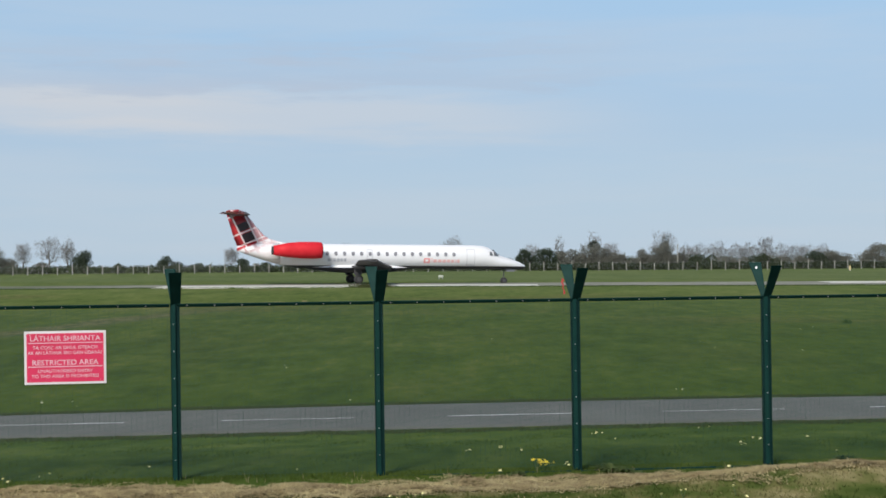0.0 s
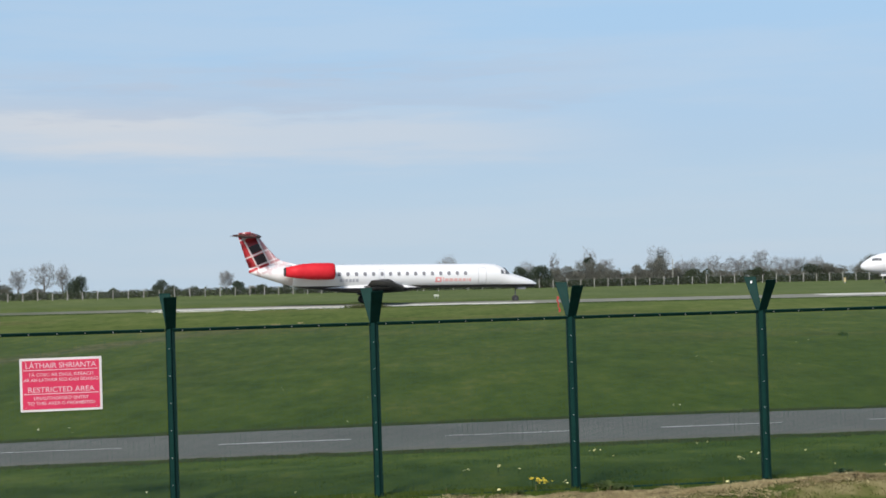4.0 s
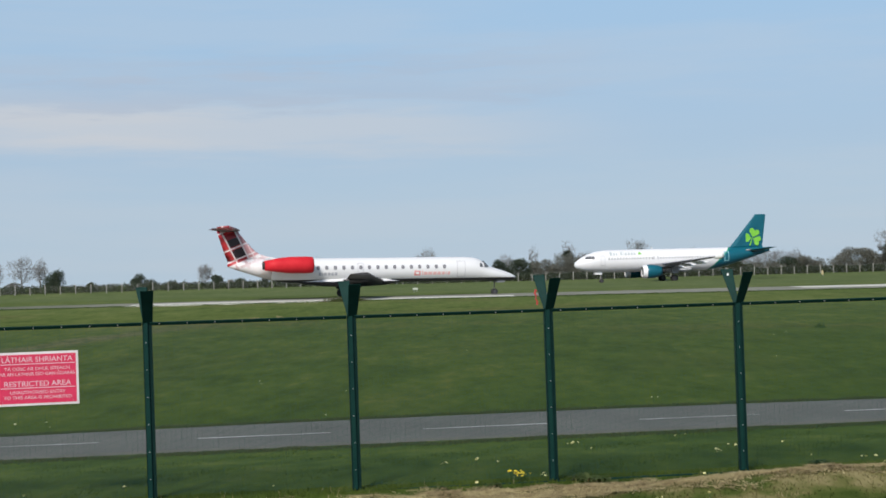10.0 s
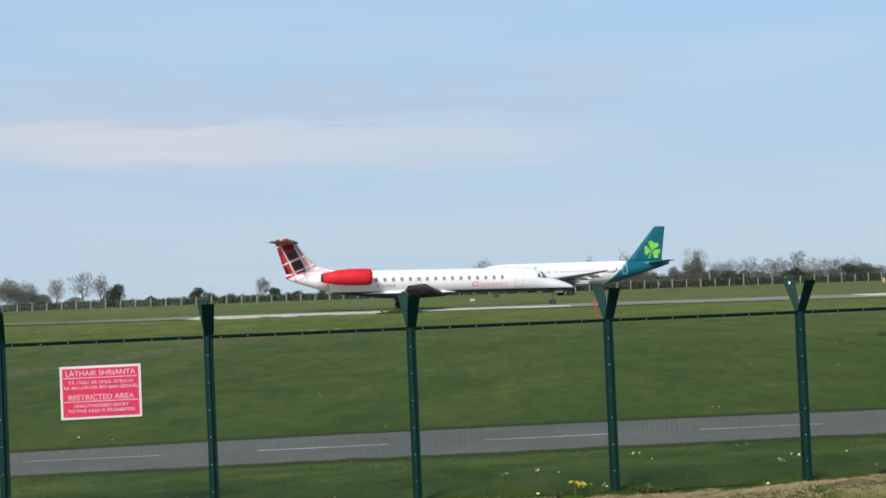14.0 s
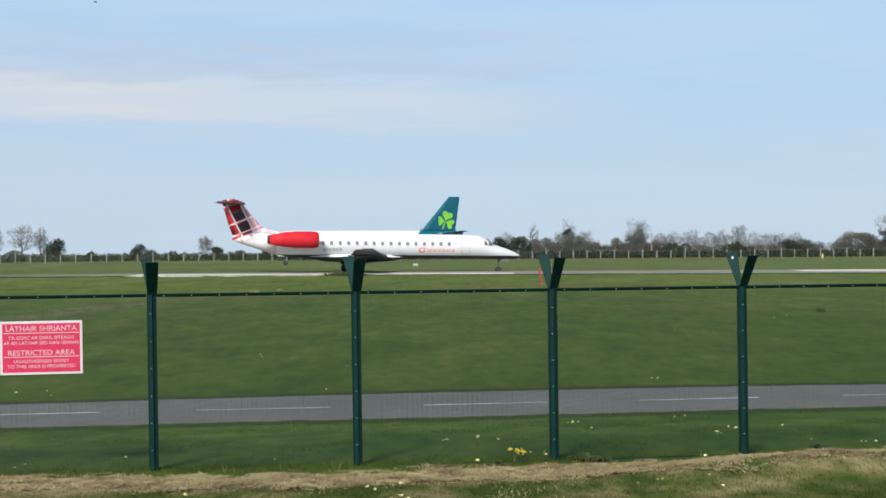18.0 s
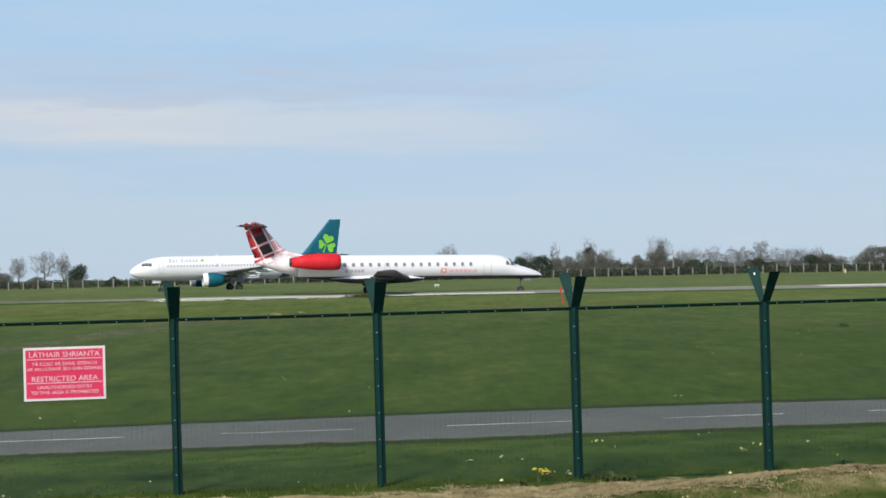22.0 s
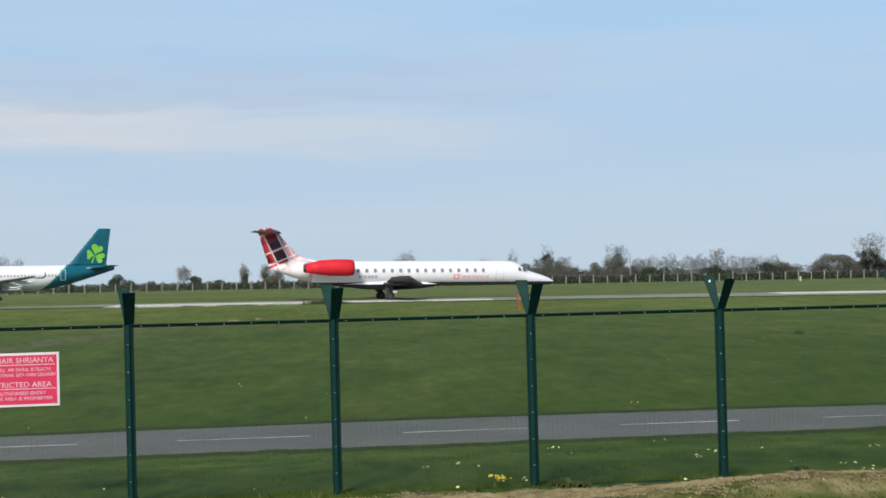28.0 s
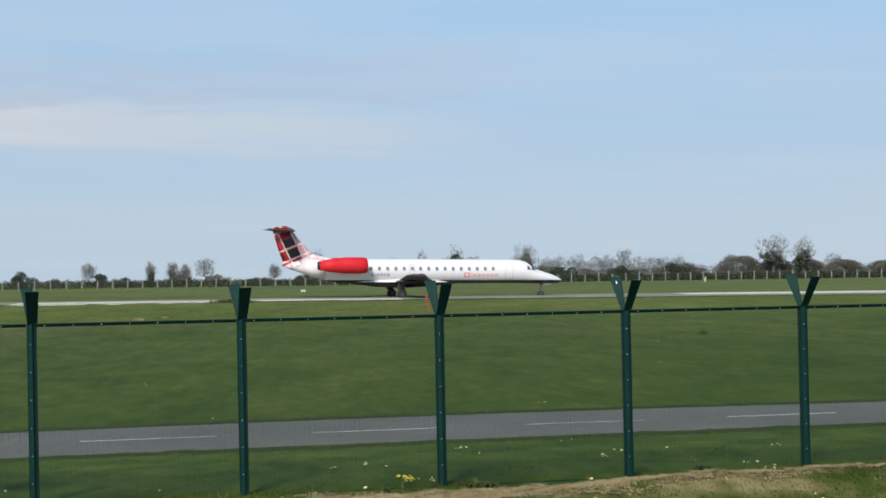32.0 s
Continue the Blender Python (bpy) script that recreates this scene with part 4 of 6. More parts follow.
        decal(badge, "badge_core", WHITE, 6.52, 6.78, 2.06, 2.25, R, ZC, s, 0.010)
        x = 7.08
        for w, z1 in ((0.10, 2.40), (0.34, 2.26), (0.36, 2.26), (0.34, 2.26), (0.32, 2.26), (0.30, 2.26), (0.10, 2.26), (0.24, 2.26)):
            decal(jet, "title_bar", PALEMARK, x, x + w, 1.98, z1, R, ZC, s)
            x += w + 0.09
        x = -2.7
        for w in (0.24, 0.10, 0.26, 0.26, 0.22, 0.26):
            decal(jet, "registration_bar", GREYMARK, x, x + w, 2.02, 2.30, R, ZC, s)
            x += w + 0.08
    # windscreen across the nose
    bm = bmesh.new()
    ring = [(13.72, -0.80, 2.62), (13.86, -0.28, 2.70), (13.86, 0.28, 2.70), (13.72, 0.80, 2.62), (13.28, 0.62, 3.12), (13.38, 0.22, 3.22), (13.38, -0.22, 3.22), (13.28, -0.62, 3.12)]
    vs = [bm.verts.new(p) for p in ring]
    for f in ((0, 1, 6, 7), (1, 2, 5, 6), (2, 3, 4, 5)):
        bm.faces.new([vs[i] for i in f])
    part("windscreen", bm, COCKPIT, jet)
    bm = bmesh.new()
    aerofoil(bm, (((-5.2, 0, 3.40), 5.72, 0.20, (0, 1, 0)), ((-7.0, 0, 3.80), 4.05, 0.5, (0, 1, 0)), ((-7.95, 0, 4.06), 3.22, 0.5, (0, 1, 0)), ((-8.45, 0, 4.4), 2.84, 0.48, (0, 1, 0)), ((-9.30, 0, 5.34), 2.28, 0.44, (0, 1, 0)), ((-10.10, 0, 6.36), 1.80, 0.36, (0, 1, 0))))
    part("fin", bm, TARTAN, jet, "red, black and white tartan tail fin", smooth=True)
    bm = bmesh.new()
    loft(bm, ((-9.75, 6.24, 0.05, 0.05), (-10.15, 6.30, 0.24, 0.22), (-11.3, 6.28, 0.24, 0.20), (-12.3, 6.40, 0.05, 0.05)), 12)
    part("tail_bullet", bm, TAILCHECK, jet, smooth=True)
    bm = bmesh.new()
    rod(bm, (5.0, 0, 1.45), (4.85, 0, 1.12), 0.05, 0.02, 6)
    part("blade_antenna", bm, WHITE, jet)
    wheels = []
    for s in (-1, 1):
        wheels += [(w, 0.40) for w in gear(jet, 0.0, 2.05 * s, 1.55, 0.40, 0.26, 0.42, 0.09)]
        bm = bmesh.new()
        box(bm, -0.45, 0.25, 2.28 * s - 0.02, 2.28 * s + 0.02, 0.75, 1.45, 0.01)
        part("gear_door", bm, WINGDARK, jet)
    wheels += [(w, 0.30) for w in gear(jet, 14.45, 0.0, 1.45, 0.30, 0.18, 0.30, 0.06, "nose_leg")]
    for s in (-1, 1):
        bm = bmesh.new()
        box(bm, 14.6, 15.4, 0.32 * s - 0.015, 0.32 * s + 0.015, 1.16, 1.40, 0.01)
        part("gear_door", bm, WINGGREY, jet)
    return jet, wheels


# ---- airliner on the runway ----
def airliner():
    liner = thing("airliner", "white airliner with teal tail and engines, rolling on the runway", "aeroplane")
    R, ZC = 2.02, 3.95
    bm = bmesh.new()
    loft(bm, ((17.70, 3.35, 0.06, 0.06), (17.55, 3.37, 0.42, 0.40), (17.1, 3.44, 0.80, 0.78), (16.3, 3.56, 1.22, 1.18), (15.2, 3.72, 1.60, 1.58), (14.0, 3.86, 1.84, 1.85), (12.4, 3.94, 1.98, 2.03),
              (11.0, ZC, R, 2.07), (0.0, ZC, R, 2.07), (-7.0, ZC, R, 2.07), (-9.5, 4.12, 1.95, 1.90), (-12.5, 4.48, 1.62, 1.54), (-15.5, 4.92, 1.12, 1.08), (-18.0, 5.28, 0.62, 0.66), (-19.6, 5.45, 0.28, 0.32)), 36)
    def nose_y(x, z):
        """The half width of the nose at a station and a height, a hair proud of the skin."""
        xs, zc, ry, rz = zip(*((14.0, 3.86, 1.84, 1.85), (15.2, 3.72, 1.60, 1.58), (16.3, 3.56, 1.22, 1.18), (17.1, 3.44, 0.80, 0.78)))
        c, a, b = (float(np.interp(x, xs, k)) for k in (zc, ry, rz))
        return a * math.sqrt(max(0.02, 1 - ((z - c) / b) ** 2)) + 0.09

    part("fuselage", bm, TEALBODY, liner, "white fuselage with teal after end", smooth=True)
    bm = bmesh.new()
    loft(bm, ((6.2, 2.35, 0.4, 0.2), (4.5, 2.2, 1.7, 0.55), (0.0, 2.15, 2.05, 0.62), (-3.5, 2.2, 1.7, 0.55), (-5.2, 2.35, 0.4, 0.2)), 20)
    part("belly_fairing", bm, WHITE, liner, smooth=True)
    for s in (-1, 1):
        bm = bmesh.new()
        aerofoil(bm, (((5.6, 1.6 * s, 2.75), 7.0, 0.95, (0, 0, 1)), ((2.6, 6.4 * s, 3.25), 3.9, 0.5, (0, 0, 1)), ((-2.9, 16.9 * s, 4.25), 1.5, 0.16, (0, 0, 1))))
        wing = part("wing", bm, WINGGREY, liner, "grey swept wing")
        bm = bmesh.new()
        aerofoil(bm, (((-3.0, 16.95 * s, 3.85), 1.5, 0.06, (0, 1, 0)), ((-3.35, 17.05 * s, 4.25), 1.55, 0.08, (0, 1, 0)), ((-4.2, 17.1 * s, 4.95), 0.6, 0.05, (0, 1, 0))))
        part("wingtip_fence", bm, WHITE, wing, "white wingtip fence", smooth=True)
        for y in (3.8, 7.6, 11.4):
            x, z = 5.6 - 0.56 * (y - 1.6) - (6.6 if y < 5 else 4.0 if y < 9 else 2.9), 2.35 + 0.1 * (y - 1.6)
            bm = bmesh.new()
            loft(bm, ((x + 2.0, z + 0.2, 0.06, 0.06), (x + 1.0, z - 0.02, 0.22, 0.28), (x - 0.6, z - 0.05, 0.2, 0.26), (x - 1.7, z + 0.12, 0.05, 0.05)), 12)
            bmesh.ops.translate(bm, verts=bm.verts, vec=(0, y * s, 0))
            part("flap_fairing", bm, WHITE, wing, "white flap track fairing", smooth=True)
        bm = bmesh.new()
        loft(bm, ((6.05, 1.92, 1.02, 1.06), (5.5, 1.92, 1.20, 1.23), (4.4, 1.92, 1.18, 1.20), (3.5, 1.96, 1.00, 1.02), (2.95, 1.98, 0.82, 0.84)), 28)
        bmesh.ops.translate(bm, verts=bm.verts, vec=(0, 5.75 * s, 0))
        nac = part("engine_nacelle", bm, TEAL, liner, "teal engine nacelle with white intake lip", smooth=True)
        bm = bmesh.new()
        loft(bm, ((6.52, 1.92, 0.94, 0.98), (6.44, 1.92, 1.04, 1.08), (6.05, 1.92, 1.10, 1.14), (5.75, 1.92, 1.19, 1.22)), 28, close=False)
        bmesh.ops.translate(bm, verts=bm.verts, vec=(0, 5.75 * s, 0))
        part("intake_lip", bm, WHITE, nac, "white intake lip", smooth=True)
        bm = bmesh.new()
        loft(bm, ((6.25, 1.92, 0.94, 0.98), (6.23, 1.92, 0.94, 0.98)), 24)
        bmesh.ops.translate(bm, verts=bm.verts, vec=(0, 5.75 * s, 0))
        part("fan", bm, DARK, nac)
        bm = bmesh.new()
        loft(bm, ((3.05, 1.98, 0.5, 0.5), (1.9, 2.0, 0.22, 0.22)), 16)
        bmesh.ops.translate(bm, verts=bm.verts, vec=(0, 5.75 * s, 0))
        part("exhaust_cone", bm, DARK, nac, smooth=True)
        bm = bmesh.new()
        box(bm, 1.2, 5.2, 5.75 * s - 0.18, 5.75 * s + 0.18, 2.7, 3.25, 0.08)
        part("pylon", bm, WINGGREY, nac)
        bm = bmesh.new()
        aerofoil(bm, (((-14.9, 0.4 * s, 5.35), 3.6, 0.36, (0, 0, 1)), ((-17.5, 5.4 * s, 5.85), 1.6, 0.12, (0, 0, 1))))
        part("tailplane", bm, TEAL, liner, "teal tailplane", smooth=True)
        # added pale body that stands for a reflection at the tailplane's root
        bm = bmesh.new()
        loft(bm, ((-14.6, 5.42, 0.05, 0.05), (-15.1, 5.42, 0.28, 0.20), (-16.6, 5.44, 0.26, 0.20), (-17.4, 5.46, 0.05, 0.05)), 10)
        bmesh.ops.translate(bm, verts=bm.verts, vec=(0, 1.02 * s, 0))
        part("tailplane_gleam", bm, WINGGREY, liner, "pale grey patch in place of a reflection at the tailplane root", smooth=True)
        x = 11.6
        while x > -10.2:
            if not 2.2 < x < 3.4:
                bm = bmesh.new()
                ellipse_pane(bm, x, s * skin_y(R + 0.02, ZC, 4.35, 0.008), 4.35, 0.26, 0.36, 8)
                for v in bm.verts:
                    v.co.y = s * skin_y(R + 0.02, ZC, v.co.z, 0.035)
                part("cabin_window", bm, FARPANE, liner)
            x -= 0.54
        for x in (2.4, 3.2):
            bm = bmesh.new()
            ellipse_pane(bm, x, s * skin_y(R + 0.02, ZC, 4.4, 0.008), 4.4, 0.36, 0.62, 8)
            for v in bm.verts:
                v.co.y = s * skin_y(R + 0.02, ZC, v.co.z, 0.035)
            part("overwing_exit", bm, SEAM, liner)
        outline(liner, "cabin_door", SEAM, 12.35, 13.15, 3.2, 5.0, R, ZC - 0.02, s, 0.05)
        outline(liner, "rear_door", PALETEAL, -11.2, -10.3, 3.5, 5.3, 1.86, 4.25, s, 0.14, "teal door with pale outline")
        for x0, x1, z1 in ((15.95, 15.35, 4.88), (15.31, 14.80, 4.94), (14.76, 14.25, 4.90)):
            bm = bmesh.new()
            bm.faces.new([bm.verts.new((px, s * nose_y(px, pz), pz)) for px, pz in ((x0, 4.42), (x1, 4.42), (x1 - 0.02, z1), (x0 - 0.30 if x0 > 15.9 else x0, z1))])
            part("cockpit_window", bm, COCKPIT, liner)
        x = 11.4
        for w, z1 in ((0.42, 5.62), (0.34, 5.44), (0.24, 5.44), (0.0, 0.0), (0.34, 5.62), (0.10, 5.62), (0.36, 5.44), (0.36, 5.44), (0.34, 5.44), (0.3, 5.44)):
            if w:
                decal(liner, "title_bar", TEALMARK, x - w, x, 4.98, z1, R + 0.05, ZC, s)
            x -= w + 0.20 if w else 0.42
        for dx, dz in ((0.0, 0.16), (0.17, -0.05), (-0.17, -0.05)):
            decal(liner, "leaf_badge", LIME, x - 0.75 + dx, x - 0.47 + dx, 5.12 + dz, 5.36 + dz, R + 0.05, ZC, s, 0.01, steps=2)
    bm = bmesh.new()
    ring = [(16.02, -1.10, 4.22), (16.22, -0.40, 4.30), (16.22, 0.40, 4.30), (16.02, 1.10, 4.22), (15.62, 1.02, 4.74), (15.80, 0.36, 4.86), (15.80, -0.36, 4.86), (15.62, -1.02, 4.74)]
    vs = [bm.verts.new(p) for p in ring]
    for f in ((0, 1, 6, 7), (1, 2, 5, 6), (2, 3, 4, 5)):
        bm.faces.new([vs[i] for i in f])
    part("windscreen", bm, COCKPIT, liner)
    bm = bmesh.new()
    aerofoil(bm, (((-10.0, 0, 5.75), 8.6, 0.2, (0, 1, 0)), ((-12.1, 0, 6.15), 6.2, 0.7, (0, 1, 0)), ((-17.05, 0, 12.06), 2.05, 0.24, (0, 1, 0))))
    fin = part("fin", bm, TEAL, liner, "teal tail fin with a lime leaf emblem")
    for s in (-1, 1):
        # a three-lobed leaf, each lobe a heart of two rounded halves, and a stalk
        cx, cz, yy = -16.35, 7.62, s * 0.215
        for dx, dz, size in ((-0.36, 1.0, 1.80), (1.0, 0.10, 1.45), (-0.88, -0.45, 1.62)):
            bm = bmesh.new()
            ax = Vector((dx, 0, dz)).normalized()
            across = Vector((-ax.z, 0, ax.x))
            pts = []
            for i in range(28):
                q = 2 * math.pi * i / 28
                px = 16 * math.sin(q) ** 3
                pz = 13 * math.cos(q) - 5 * math.cos(2 * q) - 2 * math.cos(3 * q) - math.cos(4 * q)
                pts.append(bm.verts.new(Vector((cx, yy, cz)) + ax * ((pz + 18) / 30.0 * size) + across * (px / 28.5 * size)))
            bm.faces.new(pts)
            part("leaf_lobe", bm, LIME, fin, "lime green leaf lobe")
        bm = bmesh.new()
        bm.faces.new([bm.verts.new(p) for p in ((cx - 0.06, yy * 1.02, cz + 0.05), (cx + 0.10, yy * 1.02, cz), (cx + 0.66, yy * 1.15, cz - 1.30), (cx + 0.36, yy * 1.15, cz - 1.40))])
        part("leaf_stalk", bm, LIME, fin)
    wheels = []
    for s in (-1, 1):
        wheels += [(w, 0.58) for w in gear(liner, 0.0, 3.8 * s, 2.6, 0.58, 0.42, 0.92, 0.16)]
        bm = bmesh.new()
        box(bm, -0.6, 0.6, 4.55 * s - 0.03, 4.55 * s + 0.03, 1.5, 2.6, 0.02)
        part("gear_door", bm, WINGGREY, liner)
    wheels += [(w, 0.38) for w in gear(liner, 12.64, 0.0, 2.3, 0.38, 0.22, 0.5, 0.10, "nose_leg")]
    for s in (-1, 1):
        bm = bmesh.new()
        box(bm, 12.6, 14.0, 0.5 * s - 0.02, 0.5 * s + 0.02, 1.55, 2.05, 0.02)
        part("gear_door", bm, WHITE, liner)
    bm = bmesh.new()
    rod(bm, (3.0, 0, 6.0), (2.85, 0, 6.35), 0.12, 0.03, 6)
    part("blade_antenna", bm, WHITE, liner)
    return liner, wheels


JET, JET_WHEELS = regional_jet()
LINER, LINER_WHEELS = airliner()


# ---- passing car on the near road ----
def hatchback():
    car = thing("hatchback_car", "white hatchback car driving along the public road", "car")
    bm = bmesh.new()
    loft(bm, ((2.02, 0.55, 0.55, 0.20), (1.95, 0.58, 0.74, 0.28), (1.5, 0.62, 0.84, 0.36), (0.8, 0.66, 0.87, 0.42), (-1.2, 0.68, 0.87, 0.44), (-1.85, 0.68, 0.82, 0.40), (-2.02, 0.64, 0.70, 0.28)), 24, power=0.55)
    body = part("body", bm, CARWHITE, car, smooth=True)
    bm = bmesh.new()
    loft(bm, ((0.95, 1.02, 0.66, 0.04), (0.35, 1.18, 0.66, 0.20), (0.10, 1.22, 0.65, 0.235), (-1.20, 1.22, 0.64, 0.225), (-1.62, 1.14, 0.64, 0.20), (-1.86, 1.0, 0.66, 0.06)), 24, power=0.6)
    part("cabin_glass", bm, PANE, car, "dark tinted glass", smooth=True)
    bm = bmesh.new()
    loft(bm, ((0.22, 1.405, 0.50, 0.012), (0.02, 1.432, 0.60, 0.024), (-0.6, 1.456, 0.62, 0.028), (-1.2, 1.438, 0.61, 0.026), (-1.46, 1.415, 0.59, 0.024), (-1.54, 1.400, 0.57, 0.020)), 24, power=0.6)
    roof = part("roof", bm, CARWHITE, car, "white roof with rear spoiler", smooth=True)
    bm = bmesh.new()
    rod(bm, (-1.28, 0, 1.47), (-1.33, 0, 1.57), 0.012, 0.008, 8)
    box(bm, -1.34, -1.24, -0.03, 0.03, 1.465, 1.49, 0.006)
    part("roof_antenna", bm, DARK, roof, "short black roof aerial")
    bm = bmesh.new()
    box(bm, -1.600, -1.530, -0.30, 0.30, 1.372, 1.412, 0.006)
    part("brake_light", bm, LAMPRED, roof, "red high brake light")
    for s in (-1, 1):
        bm = bmesh.new()
        box(bm, -2.02, -1.80, s * 0.68 - 0.10, s * 0.68 + 0.10, 0.72, 0.98, 0.03)
        part("tail_light", bm, LAMPRED, car, "red tail light")
        bm = bmesh.new()
        box(bm, 1.72, 1.94, s * 0.62 - 0.14, s * 0.62 + 0.14, 0.66, 0.80, 0.03)
        part("headlight", bm, WINDOW, car)
        bm = bmesh.new()
        box(bm, 0.55, 0.70, s * 0.95 - 0.08, s * 0.95 + 0.08, 0.98, 1.10, 0.03)
        part("door_mirror", bm, CARWHITE, car)
    wheels = [(wheel(car, x, 0.78 * s, 0.31, 0.31, 0.2), 0.31) for x in (1.28, -1.28) for s in (-1, 1)]
    return car, wheels


CAR, CAR_WHEELS = hatchback()


# ---- far boundary: concrete fence, hedge, trees ----
FAR_Y, FAR_B = 300.0, 0.105


def far_line(x, back=0.0):
    return FAR_Y + back + FAR_B * x


far_fence = thing("boundary_fence", "line of pale concrete posts with wires along the far boundary", "fence")
bm = bmesh.new()
box(bm, -0.075, 0.075, -0.07, 0.07, -0.3, 1.70, 0.015)
v = [x for x in bm.verts if x.co.z > 1.5]
bmesh.ops.translate(bm, verts=v, vec=(0, -0.05, 0.05))
FARPOST = mesh_of("far_post", bm, POSTS)
for k in range(-46, 52):
    x = 2.98 * k + 0.25 * math.sin(k * 12.9)
    o = new("post", FARPOST)
    o.parent = far_fence
    y = far_line(x)
    o.matrix_basis = Matrix.LocRotScale((x, y, float(ground_z(x, y))), Euler((0, radians(1.5 * math.sin(k * 7.1)), 0)), (1, 1, 1 + 0.12 * math.sin(k * 3.7)))
bm = bmesh.new()
for z in (0.35, 0.7, 1.05, 1.4, 1.65):
    for k in range(-46, 51):
        xa, xb = 2.98 * k, 2.98 * (k + 1)
        rod(bm, (xa, far_line(xa) - 0.1, float(ground_z(xa, far_line(xa))) + z), (xb, far_line(xb) - 0.1, float(ground_z(xb, far_line(xb))) + z), 0.005, n=3, caps=False)
part("fence_wire", bm, STEEL, far_fence)["kind"] = "stuff"


def leaf_cloud(rng, blobs, count, size, name, material):
    """Small leaves through a set of lumpy blobs: centre, half sizes; denser at the skin, uneven at the edge."""
    blobs = np.asarray(blobs, float)
    share = blobs[:, 3] * blobs[:, 5]
    pick = rng.choice(len(blobs), count, p=share / share.sum())
    d = rng.normal(size=(count, 3))
    d /= np.linalg.norm(d, axis=1)[:, None]
    r = 0.35 + 0.65 * rng.random(count) ** 0.4
    lump = 1 + 0.22 * np.sin(d[:, 0] * 7 + pick) * np.cos(d[:, 2] * 6 + 2 * pick) + 0.10 * rng.normal(size=count)
    c = blobs[pick, :3] + d * blobs[pick, 3:6] * (r * lump)[:, None]
    c[:, 2] = np.maximum(c[:, 2], 0.05)
    s = size * (0.55 + 0.9 * rng.random(count))[:, None]
    a, b = rng.normal(size=(count, 3)), rng.normal(size=(count, 3))
    a /= np.linalg.norm(a, axis=1)[:, None]
    b -= a * (a * b).sum(1)[:, None]
    b /= np.linalg.norm(b, axis=1)[:, None]
    verts = np.stack([c - s * a, c + s * a * 0.3 + s * b * 0.7, c + s * a, c - s * b * 0.7], 1).reshape(-1, 3)
    return arrays(name, verts, np.arange(4 * count).reshape(-1, 4), material)


def limb_mesh(segs, name, material, sides=5):
    """Tapered limbs from segments of start, end, start and end radius."""
    segs = np.asarray(segs, float)
    a, b, r0, r1 = segs[:, :3], segs[:, 3:6], segs[:, 6], segs[:, 7]
    d = b - a
    d /= np.linalg.norm(d, axis=1)[:, None] + 1e-9
    u = np.cross(d, np.where(abs(d[:, 2:3]) > 0.9, np.array([[1.0, 0, 0]]), np.array([[0, 0, 1.0]])))
    u /= np.linalg.norm(u, axis=1)[:, None] + 1e-9
    w = np.cross(d, u)
    rings = []
    for p, r in ((a, r0), (b, r1)):
        for i in range(sides):
            q = 2 * math.pi * i / sides
            rings.append(p + r[:, None] * (math.cos(q) * u + math.sin(q) * w))
    verts = np.stack(rings, 1).reshape(-1, 3)
    base = np.arange(len(segs))[:, None] * 2 * sides
    faces = np.concatenate([base + np.array([[i, (i + 1) % sides, sides + (i + 1) % sides, sides + i]]) for i in range(sides)])
    return arrays(name, verts, faces, material)


def bare_tree(seed, height, width, trunk=0.28, count=500):
    """The limbs of a leafless tree with a domed crown: twig tips strewn through the dome, each joined to the nearest limb."""
    rng = np.random.default_rng(seed)
    fork = 0.34 * height
    nodes = [np.array([0.02 * height * math.sin(3 * i / 5 + seed) * i / 5, 0.0, fork * i / 5]) for i in range(6)]
    up = [-1, 0, 1, 2, 3, 4]
    d = rng.normal(size=(count, 3))
    d /= np.linalg.norm(d, axis=1)[:, None]
    lump = 1 + 0.16 * np.sin(4 * d[:, 0] + seed) + 0.10 * np.sin(7 * d[:, 2] + 2 * seed)
    pts = d * (rng.random(count) ** 0.40 * lump)[:, None] * (width / 2, width / 2, 0.37 * height) + (0, 0, 0.635 * height)
    pts = pts[pts[:, 2] > 0.28 * height]
    pts = pts[np.argsort(np.linalg.norm(pts - nodes[5], axis=1))]
    for p in pts:
        known = np.array(nodes[3:])
        gap = np.linalg.norm(known - p, axis=1) + 0.35 * np.maximum(known[:, 2] - p[2], 0)
        k = int(np.argmin(gap)) + 3
        q = nodes[k] * 0.5 + p * 0.5 + rng.normal(0, 0.05, 3) * height / 8
        nodes.append(q)
        up.append(k)
        nodes.append(p)
        up.append(len(nodes) - 2)
    load = np.ones(len(nodes))
    for i in range(len(nodes) - 1, 0, -1):
        load[up[i]] += load[i]
    thick = np.maximum(height * trunk / 12 * (load / load[0]) ** 0.46, 0.013)
    stout, fine = [], []
    for i in range(1, len(nodes)):
        (stout if thick[i] > 0.075 else fine).append((*nodes[up[i]], *nodes[i], thick[up[i]] if up[i] > 5 else thick[i] * 1.1, thick[i]))
        if load[i] < 3:
            out = nodes[i] - nodes[up[i]]
            out /= np.linalg.norm(out) + 1e-6
            for _ in range(4):
                e = out + rng.normal(0, 0.55, 3)
                e[2] += 0.2
                fine.append((*nodes[i], *(nodes[i] + e * rng.uniform(0.25, 0.6)), 0.015, 0.008))
    return stout, fine


def plant(name, x, back, label, category):
    y = far_line(x, back)
    return thing(name, label, category, pose(x, y, float(ground_z(x, y)) - 0.1))


PX = 0.129          # metres that one thousandth-part step of the far view spans


